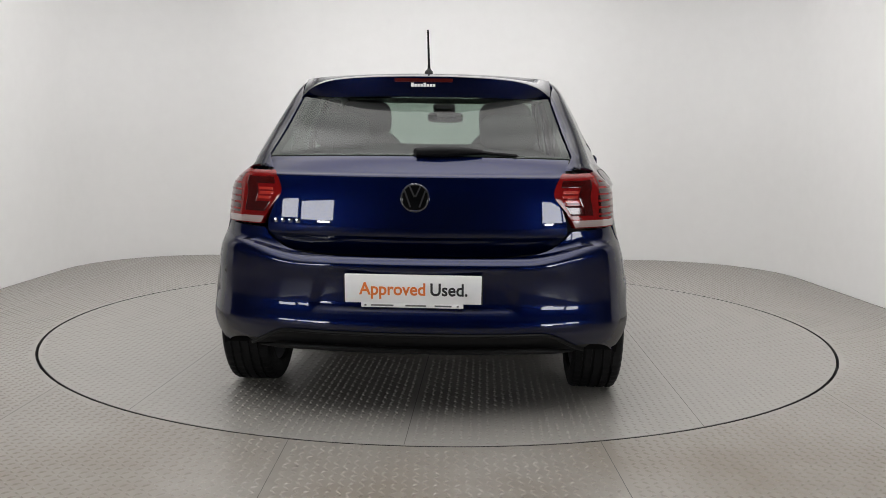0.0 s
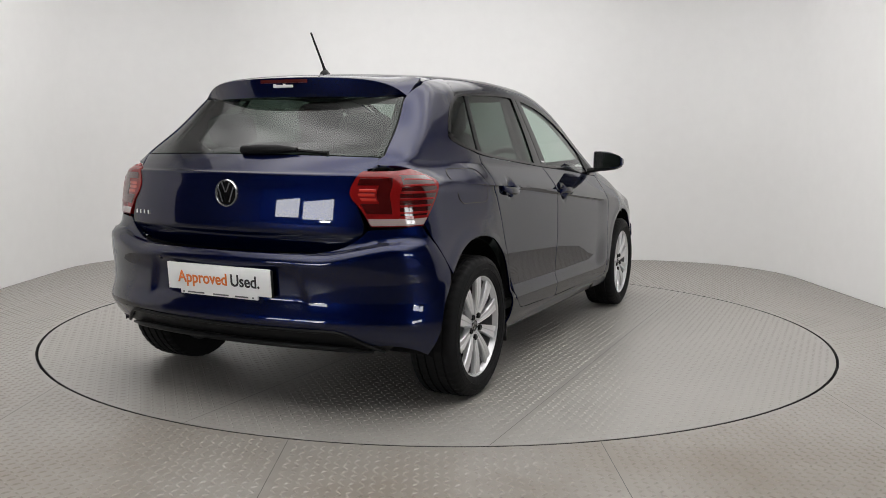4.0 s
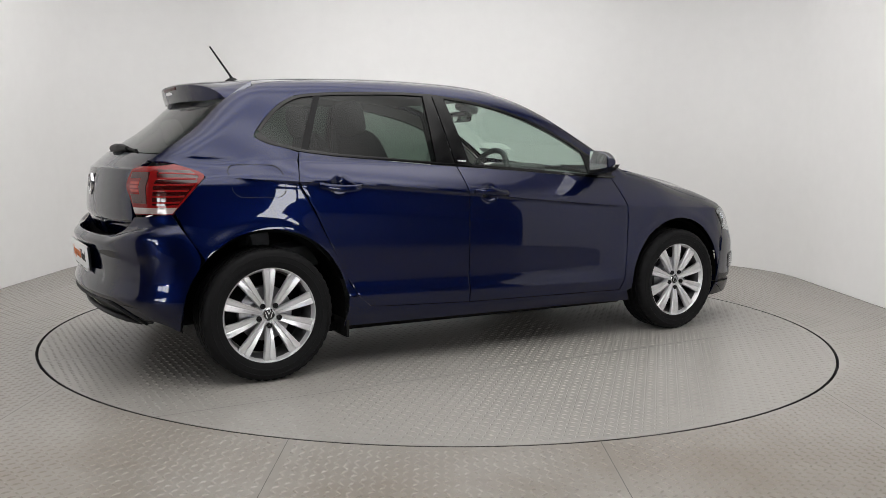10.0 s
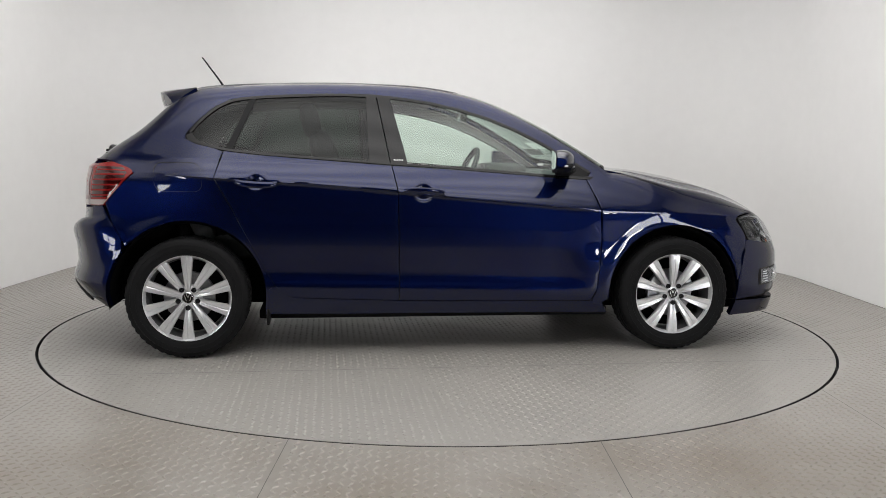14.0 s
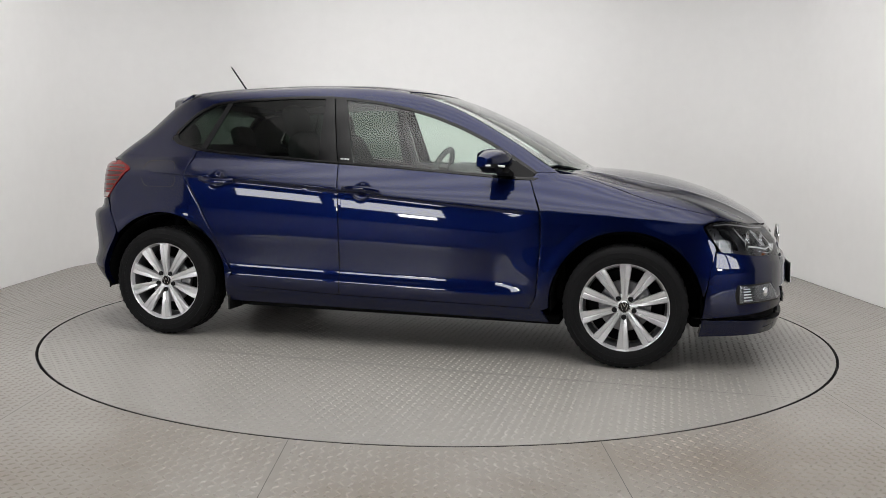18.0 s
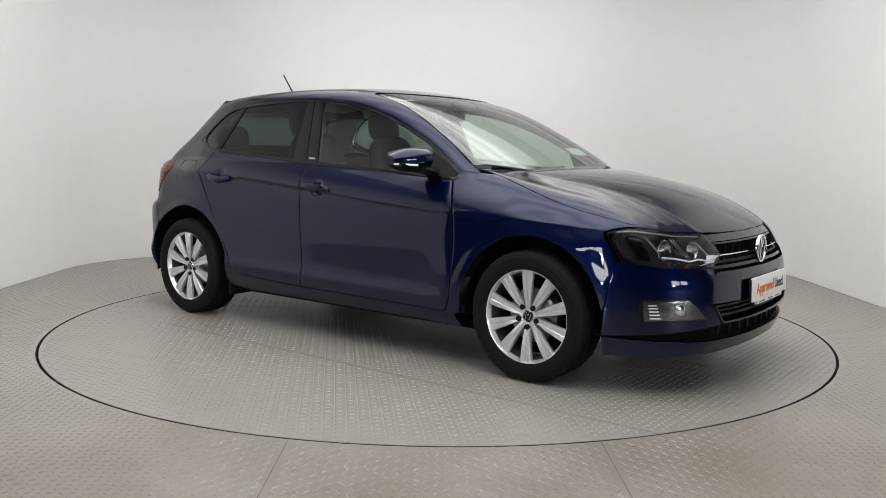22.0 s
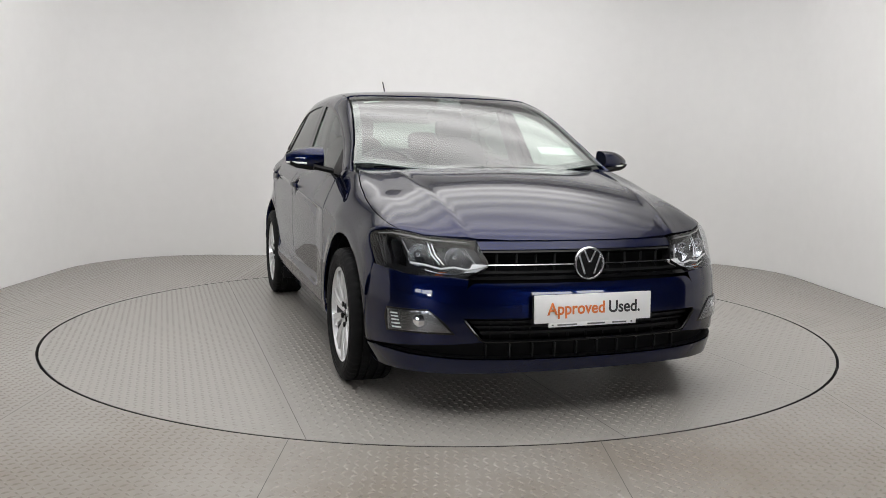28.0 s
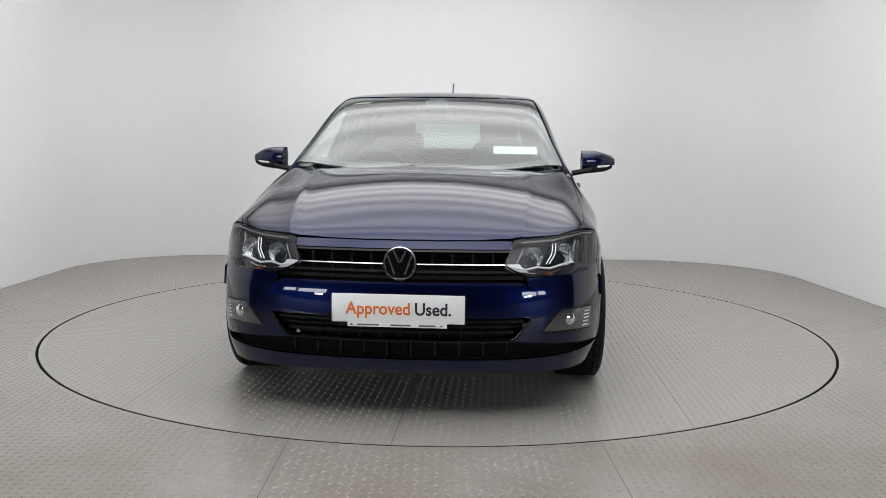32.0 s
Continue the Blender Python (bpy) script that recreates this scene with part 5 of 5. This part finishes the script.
both("mirror_base", under, TRIM_BLACK, "", mirrors)
both("indicator", tube([(1.950, -0.900, 0.982), (1.918, -0.958, 0.985), (1.875, -0.992, 0.988)], 0.006, 6), FROST, "", mirrors)


def rounded_rect(x0, x1, z0, z1, r, slant=0.0, n=6):
    pts = []
    for cx, cz, a0 in ((x1 - r, z1 - r, 0), (x0 + r, z1 - r, 90), (x0 + r, z0 + r, 180), (x1 - r, z0 + r, 270)):
        pts += [(cx + r * math.cos(radians(a0 + 90 * k / n)), cz + r * math.sin(radians(a0 + 90 * k / n))) for k in range(n + 1)]
    return [(x + slant * (z - z0), z) for x, z in pts]


outer = S(rounded_rect(-0.150, 0.085, 0.836, 0.980, 0.042, -0.12))
inner2 = S(rounded_rect(-0.1475, 0.0825, 0.8385, 0.9775, 0.0405, -0.12))
def lifted(pts, d):
    n = gradient(np.array(pts))
    return [tuple(q) for q in pts + d * n / np.linalg.norm(n, axis=-1, keepdims=True)]


flap = loft([lifted(outer, 0.0002), lifted(outer, 0.0018), lifted(inner2, 0.0018), lifted(inner2, 0.0002)], caps=False)
part("fuel_flap_gap", (*flap, GAP), car, "thin shut line of the fuel flap")

ant = part("aerial", (*loft([[(0.095 + dx * k, dy * k, 1.397 + h) for dx, dy in ((-0.045, 0), (-0.02, -0.02), (0.02, -0.016), (0.04, 0), (0.02, 0.016), (-0.02, 0.02))] for h, k in ((0, 1), (0.012, 0.85), (0.022, 0.5), (0.027, 0.3))]), TRIM_BLACK), car, "thin black roof aerial")
part("mast", (*tube([(0.09, 0, 1.42), (0.075, 0, 1.443), (-0.024, -0.001, 1.577)], [0.0075, 0.0056, 0.0042], 8), TRIM_BLACK), ant)

# rear wiper
wx = lambda y, z: float(B([(y, z)])[0][0])
wp = [(wx(y, z) - d, y, z) for y, z, d in ((0.005, 1.045, 0.022), (-0.08, 1.048, 0.026), (-0.17, 1.05, 0.024), (-0.25, 1.047, 0.018), (-0.37, 1.038, 0.012))]
rw_ = part("rear_wiper", (*tube(wp[:4], [0.018, 0.021, 0.018, 0.010], 10), TRIM_BLACK), car, "black rear window wiper")
part("blade", (*tube([(p[0] + 0.006, p[1], p[2] - 0.003) for p in wp[2:]] + [(wx(-0.385, 1.037) - 0.010, -0.385, 1.037)], 0.0075, 6), RUBBER), rw_)
part("pivot", (*moved(revolve([(0.001, -0.026), (0.018, -0.02), (0.022, 0.02)], 14), Matrix.Translation((wx(0.0, 1.045), 0.0, 1.045)) @ pose(0, 0, 0, 0, 0, -90)), TRIM_BLACK), rw_)

# front wipers and cowl
cowl_rows = [[(2.275 - 0.12 * v * v, v * 0.70, 0.0) for v in np.linspace(-1, 1, 21)], [(2.155 - 0.12 * v * v, v * 0.695, 0.0) for v in np.linspace(-1, 1, 21)]]
cw = np.array([[(x, y, 0.940 - 0.02 * y * y + (0.0 if k == 0 else 0.03)) for x, y, _ in r] for k, r in enumerate(cowl_rows)])
part("cowl", (*panel(cw, 0, 0.02), TRIM_BLACK), car, "black plastic cowl under the windscreen")
for y0, y1, lift in ((0.60, 0.14, 0.0), (-0.05, -0.60, 0.003)):
    pts = T([(2.262 - 0.12 * (y / 0.7) ** 2, y) for y in np.linspace(y0, y1, 9)], hood_only=True)
    wpr = part("front_wiper", (*tube([tuple(p + np.array([0.004, 0, 0.004])) for p in pts], 0.005, 6), RUBBER), car, "black windscreen wiper")
    a = T([(2.275 - 0.12 * (y / 0.7) ** 2, y) for y in np.linspace(y0, (y0 + y1) / 2, 5)], hood_only=True)
    part("arm", (*tube([tuple(p + np.array([-0.004 * k, 0, 0.002])) for k, p in enumerate(a)], [0.009, 0.007, 0.006, 0.005, 0.004], 6), TRIM_BLACK), wpr)


# ---------------------------------------------------------------- wheels, arches, underside
def tyre_piece():
    prof = [(0.213, -0.088), (0.219, -0.097), (0.2205, -0.0995), (0.224, -0.0995), (0.2255, -0.1005), (0.234, -0.104), (0.245, -0.1055), (0.2462, -0.1075), (0.2482, -0.1077), (0.2495, -0.1062), (0.258, -0.107), (0.270, -0.1056), (0.2712, -0.1072), (0.2730, -0.1068), (0.2742, -0.1050), (0.282, -0.103), (0.296, -0.095), (0.3025, -0.084)]
    for h in (-0.058, -0.020, 0.020, 0.058):
        prof += [(0.3045, h - 0.006), (0.297, h - 0.0045), (0.297, h + 0.0045), (0.3045, h + 0.006)]
    prof += [(0.3025, 0.084), (0.296, 0.095), (0.258, 0.105), (0.219, 0.098), (0.213, 0.088)]
    n = 144
    vs, fs = [], []
    k = len(prof)
    for i in range(n):
        a = 2 * math.pi * i / n
        notch = 0.004 if i % 3 == 0 else 0.0
        for r, h in prof:
            rr = r - (notch if (0.294 < r and abs(h) > 0.058) else (notch * 0.7 if r > 0.303 and abs(h) > 0.02 else 0))
            vs.append((rr * math.cos(a), h, rr * math.sin(a)))
    for i in range(n):
        j = (i + 1) % n
        for q in range(k - 1):
            fs.append((i * k + q, i * k + q + 1, j * k + q + 1, j * k + q))
    return vs, fs


def spoke_piece(a):
    rings = []
    for t in np.linspace(0, 1, 9):
        r = 0.034 + (0.211 - 0.034) * t
        w = 0.0118 + 0.0195 * t
        face = -0.067 - 0.014 * math.sin(math.pi * min(t * 0.75 + 0.05, 1)) - 0.010 * t
        deep = face + 0.030 - 0.012 * t
        sec = [(-w, deep), (-w, face + 0.006), (-w * 0.86, face), (-w * 0.16, face + 0.0015), (0, face + 0.005), (w * 0.16, face + 0.0015), (w * 0.86, face), (w, face + 0.006), (w, deep)]
        rings.append([(r * math.cos(a) - s * math.sin(a), y, r * math.sin(a) + s * math.cos(a)) for s, y in sec])
    return loft(rings)


def build_wheel():
    """Its outer face looks along -y."""
    w = part("wheel", (*tyre_piece(), RUBBER, True, 30), car, "silver ten-spoke alloy wheel with a black tyre")
    w.data.name = "tyre"
    rim = [(0.213, 0.085), (0.205, 0.07), (0.195, 0.02), (0.193, -0.04), (0.203, -0.070), (0.2105, -0.086), (0.2135, -0.0925), (0.2195, -0.0945), (0.2215, -0.0905), (0.216, -0.084)]
    part("rim", (*revolve(rim[4:], 72), SILVER), w)
    part("barrel", (*revolve(rim[:5], 48), BARREL_SHADED), w, "inside of the silver rim, coloured dark for its shade")
    for k in range(10):
        part("spoke", (*spoke_piece(radians(90 + 36 * k)), SILVER, True, 25), w)
    part("hub", (*revolve([(0.0005, -0.066), (0.032, -0.066), (0.040, -0.063), (0.046, -0.055), (0.062, -0.045), (0.066, -0.02)], 40), SILVER), w)
    e = part("centre_cap", (*revolve([(0.0005, -0.071), (0.024, -0.0705), (0.028, -0.067), (0.029, -0.06)], 32), GLOSS_BLACK), w, "chrome and black centre cap")
    part("cap_rim", (*revolve([(0.0245, -0.0712), (0.0285, -0.069), (0.0295, -0.064), (0.0255, -0.066)], 32), CHROME), e)
    for s in (-1, 1):
        for p, q in (((s * 0.008, 0.019), (s * 0.001, 0.003)), ((s * 0.017, 0.012), (s * 0.008, -0.016))):
            a, b = Vector((p[0], 0, p[1])), Vector((q[0], 0, q[1]))
            nrm = Vector((-(b - a).z, 0, (b - a).x)).normalized() * 0.0015
            vs = [(*(v.x,), -0.0722, v.z) for v in (a - nrm, b - nrm, b + nrm, a + nrm)] + [(v.x, -0.0700, v.z) for v in (a - nrm, b - nrm, b + nrm, a + nrm)]
            part("bar", (vs, [(0, 1, 2, 3), (0, 4, 5, 1), (1, 5, 6, 2), (2, 6, 7, 3), (3, 7, 4, 0)], CHROME, False), e)
    for k in range(5):
        a = radians(90 + 72 * k + 36)
        part("bolt", (*moved(revolve([(0.0005, -0.078), (0.006, -0.078), (0.0075, -0.0805), (0.0118, -0.0805), (0.0128, -0.077), (0.0128, -0.04)], 14), Matrix.Translation((0.050 * math.cos(a), 0, 0.050 * math.sin(a)))), TRIM_BLACK), w)
    part("brake_disc", (*revolve([(0.03, -0.024), (0.125, -0.024), (0.128, -0.018), (0.128, -0.002), (0.03, -0.002)], 48), STEEL), w)
    part("drum_shield", (*revolve([(0.02, 0.004), (0.18, 0.004), (0.187, 0.02)], 40), DARK), w)
    return w


wheel = build_wheel()
wheel.matrix_basis = pose(0, -0.752, HUB_Z)
for x, s in ((0, 1), (WHEELBASE, -1), (WHEELBASE, 1)):
    copy_thing(wheel, pose(x, s * 0.752, HUB_Z, 0, 0, 0 if s < 0 else 180))
cal = box(-0.045, 0.045, -0.045, 0.03, 0.075, 0.135, 0.012)
for s, z in ((-1, 0), (1, 180)):
    part("brake_caliper", (*moved(cal, pose(WHEELBASE, s * 0.752, HUB_Z, 0, 0, z) @ pose(0, 0, 0, 0, 65, 0)), STEEL), car)

for cx, r in ((0.0, 0.384), (WHEELBASE, 0.368)):
    rings = []
    for a in np.linspace(-8, 188, 30):
        c, s_ = math.cos(radians(a)), math.sin(radians(a))
        rings.append([(cx + r * c, y, HUB_Z + r * s_ - (0.01 if k == 0 else 0)) for k, y in enumerate((-0.812, -0.79, -0.60, -0.52))])
    both("arch_liner", loft(rings, close=False, caps=False), DARK, "black wheel arch liner")
    both("arch_back", ([(cx + (r - 0.001) * math.cos(radians(a)), -0.53, HUB_Z + (r - 0.001) * math.sin(radians(a))) for a in np.linspace(-8, 188, 30)], [tuple(range(30))]), DARK)
part("underbody", (*join(box(0.34, 2.22, -0.70, 0.70, 0.17, 0.22, 0.01), box(-0.52, -0.30, -0.56, 0.56, 0.28, 0.34, 0.02), box(-0.35, 0.36, -0.50, 0.50, 0.22, 0.30, 0.02), box(2.2, 3.16, -0.50, 0.50, 0.18, 0.24, 0.02), box(2.86, 3.2, -0.62, 0.62, 0.185, 0.235, 0.02)), DARK), car, "dark underside of the car")
part("rear_axle", (*tube([(0.0, -0.66, 0.27), (0.0, 0.66, 0.27)], 0.032, 10), DARK), car)
both("suspension_strut", tube([(-0.04, -0.62, 0.27), (-0.05, -0.60, 0.66)], 0.028, 10), DARK)
both("mud_flap", box(0.385, 0.40, -0.82, -0.66, 0.16, 0.28, 0.004), TRIM_BLACK)


# ---------------------------------------------------------------- inside the car
def soft_box(sx, sy, sz, m, power=0.55, n=20, k=12, taper=0.0):
    """A cushion: a rounded block of the given size, centred."""
    rings = []
    for i in range(k + 1):
        b = -math.pi / 2 + math.pi * i / k
        cz, sb = math.cos(b), math.sin(b)
        f = abs(cz) ** power
        zz = math.copysign(abs(sb) ** power, sb) * sz / 2
        w = 1 - taper * (0.5 + zz / sz)
        rings.append([(math.copysign(abs(math.cos(a)) ** power, math.cos(a)) * sx / 2 * f, math.copysign(abs(math.sin(a)) ** power, math.sin(a)) * sy / 2 * f * w, zz) for a in np.linspace(0, 2 * math.pi, n, endpoint=False)])
    return moved(loft(rings), m)


def front_seat(y):
    s = part("front_seat", (*soft_box(0.52, 0.50, 0.16, pose(1.02, y, 0.52, 0, -6, 0)), CLOTH), car, "dark cloth front seat with a headrest")
    part("backrest", (*soft_box(0.15, 0.49, 0.66, pose(0.74, y, 0.84, 0, -18, 0), taper=0.18), CLOTH), s)
    part("headrest", (*soft_box(0.10, 0.27, 0.19, pose(0.60, y, 1.215, 0, -12, 0), 0.6), CLOTH), s)
    for d in (-0.06, 0.06):
        part("headrest_post", (*tube([(0.635, y + d, 1.10), (0.61, y + d, 1.18)], 0.007, 6), CHROME), s)
    part("seat_base", (*box(0.80, 1.22, y - 0.20, y + 0.20, 0.22, 0.46, 0.02), DASH), s)


front_seat(-0.36)
front_seat(0.36)
bench = part("rear_bench", (*soft_box(0.50, 1.22, 0.16, pose(0.28, 0, 0.54, 0, -6, 0), 0.4), CLOTH), car, "dark cloth rear bench with headrests")
part("backrest", (*soft_box(0.14, 1.22, 0.58, pose(-0.02, 0, 0.80, 0, -20, 0), 0.4), CLOTH), bench)
for y in (-0.36, 0.36):
    part("headrest", (*soft_box(0.09, 0.25, 0.15, pose(-0.14, y, 1.135, 0, -15, 0), 0.6), CLOTH), bench)
    for d in (-0.05, 0.05):
        part("headrest_post", (*tube([(-0.10, y + d, 1.04), (-0.13, y + d, 1.11)], 0.006, 6), CHROME), bench)
part("parcel_shelf", (*box(-0.44, -0.12, -0.48, 0.48, 0.965, 0.98, 0.004), DASH), car, "dark parcel shelf")
part("cabin_floor", (*box(0.40, 2.1, -0.66, 0.66, 0.23, 0.28, 0.01), DASH), car)
part("boot_floor", (*box(-0.55, -0.1, -0.5, 0.5, 0.55, 0.58, 0.01), DASH), car)

# dashboard: a bent section swept across
sec = [(2.20, 0.93), (2.02, 0.955), (1.80, 0.952), (1.68, 0.925), (1.62, 0.87), (1.60, 0.78), (1.68, 0.62), (1.78, 0.45), (2.25, 0.45)]
dash = part("dashboard", (*loft([[(x - 0.05 * (y / 0.7) ** 2, y, z - 0.02 * (y / 0.7) ** 2) for x, z in sec] for y in np.linspace(-0.69, 0.69, 15)]), DASH), car, "dark dashboard")
part("binnacle", (*soft_box(0.26, 0.34, 0.10, pose(1.68, -0.36, 0.945), 0.5), DASH), dash)
part("screen", (*box(1.593, 1.60, -0.12, 0.12, 0.80, 0.92, 0.004), GLOSS_BLACK), dash)
whl = part("steering_wheel", (*moved(revolve([(0.185 + 0.0155 * math.cos(a), 0.0155 * math.sin(a)) for a in np.linspace(0, 2 * math.pi, 12, endpoint=False)], 40, True), Matrix.Translation((1.46, -0.36, 0.895)) @ pose(0, 0, 0, 0, 0, 90) @ pose(0, 0, 0, 24, 0, 0)), DASH), car, "black three-spoke steering wheel")
part("boss", (*soft_box(0.06, 0.15, 0.13, pose(1.475, -0.36, 0.89, 0, -24, 0), 0.6), DASH), whl)
for a in (0, 180, 270):
    d = Matrix.Translation((1.465, -0.36, 0.893)) @ pose(0, 0, 0, 0, 24, 0)
    v = d.to_3x3() @ Vector((0, math.cos(radians(a)), math.sin(radians(a))))
    p0 = Vector((1.468, -0.36, 0.893))
    part("spoke", (*tube([tuple(p0 + v * 0.04), tuple(p0 + v * 0.18)], [0.022, 0.013], 8), DASH), whl)
part("column", (*tube([(1.48, -0.36, 0.885), (1.72, -0.36, 0.80)], 0.035, 10), DASH), whl)
mi = part("rear_view_mirror", (*soft_box(0.03, 0.22, 0.065, pose(1.50, -0.01, 1.265, 0, 0, 6), 0.5), GLOSS_BLACK), car, "black rear-view mirror")
part("stalk", (*tube([(1.51, 0, 1.285), (1.56, 0, 1.315)], 0.012, 8), GLOSS_BLACK), mi)
part("mirror_glass", (*box(1.480, 1.4845, -0.11, 0.09, 1.238, 1.292, 0.002), MIRROR), mi)
part("sensor_pod", (*soft_box(0.12, 0.14, 0.05, pose(1.555, 0.0, 1.322, 0, 22, 0), 0.5), DASH), car)

# lining
part("headliner", (*panel(patch(roof_rows, 30, 3, off=-0.03), 0, 0.002, sides=""), HEADLINER), car, "light grey roof lining")
lin = panel(patch([low_edge, T(rail_top)], 40, [6], off=-0.028), 0.004, 0.01)
both("rail_trim", lin, HEADLINER, "light grey pillar and rail trim")
both("rear_pillar_trim", panel(patch(pillar_rows[:7], 20, 2, off=-0.035), 0.004, 0.01), DASH, "dark rear pillar trim")
both("door_trim", panel(patch([S([(0.50, 0.35), (2.05, 0.33)]), S([(0.40, 0.62), (2.05, 0.6)]), S([(0.2, 0.85), (2.08, 0.76)]), S(on([(x, z + 0.012) for x, z in DLO_LOW], 0.17, 2.06))], 40, 4, off=-0.055), 0, 0.03), DASH, "dark inner door trim")
both("inner_pillar", tube([(1.02, -0.68, 0.95), (0.97, -0.625, 1.15), (0.94, -0.575, 1.33)], 0.03, 8), DASH, "dark inner door pillar")
both("seat_belt", ([(0.985, -0.655, 0.98), (0.935, -0.66, 0.98), (0.90, -0.58, 1.25), (0.95, -0.575, 1.25)], [(0, 1, 2, 3)]), DASH, "dark seat belt webbing")
both("boot_side", panel(patch([S([(-0.40, 0.745), (0.15, 0.745)]), S([(-0.42, 0.85), (0.15, 0.85)]), S([(-0.38, 1.02), (0.15, 1.03)])], 14, 4, off=-0.06), 0, 0.01), DASH, "dark boot side lining")
part("tailgate_trim", (*panel(patch(hatch_rows, 24, 2, off=-0.04), 0.01, 0.01), DASH), car, "dark tailgate lining")
part("bulkhead", (*box(2.20, 2.24, -0.68, 0.68, 0.3, 0.94, 0.01), DARK), car)
part("engine_bay", (*box(2.5, 3.18, -0.40, 0.40, 0.25, 0.66, 0.03), DARK), car, "dark engine bay behind the grille")
both("bumper_core", box(-0.52, -0.43, -0.60, -0.30, 0.34, 0.66, 0.02), DARK)
part("tail_beam", (*box(-0.56, -0.48, -0.55, 0.55, 0.36, 0.66, 0.02), DARK), car)
# papers behind the windscreen
sq = [T([(x, y)])[0] + np.array([-0.006, 0, -0.022]) for x, y in ((2.125, 0.34), (2.09, 0.57), (2.02, 0.565), (2.06, 0.34))]
part("price_sheet", (*slab([tuple(p) for p in sq], (-0.001, 0, -0.001)), PAPER), car, "white sheet of paper behind the windscreen")
sq = [T([(x, y)])[0] + np.array([-0.004, 0, -0.016]) for x, y in ((1.53, -0.50), (1.52, -0.40), (1.495, -0.40), (1.505, -0.50))]
part("tax_sticker", (*slab([tuple(p) for p in sq], (-0.0006, 0, -0.0006)), PAPER), car, "small white windscreen sticker")

motions()
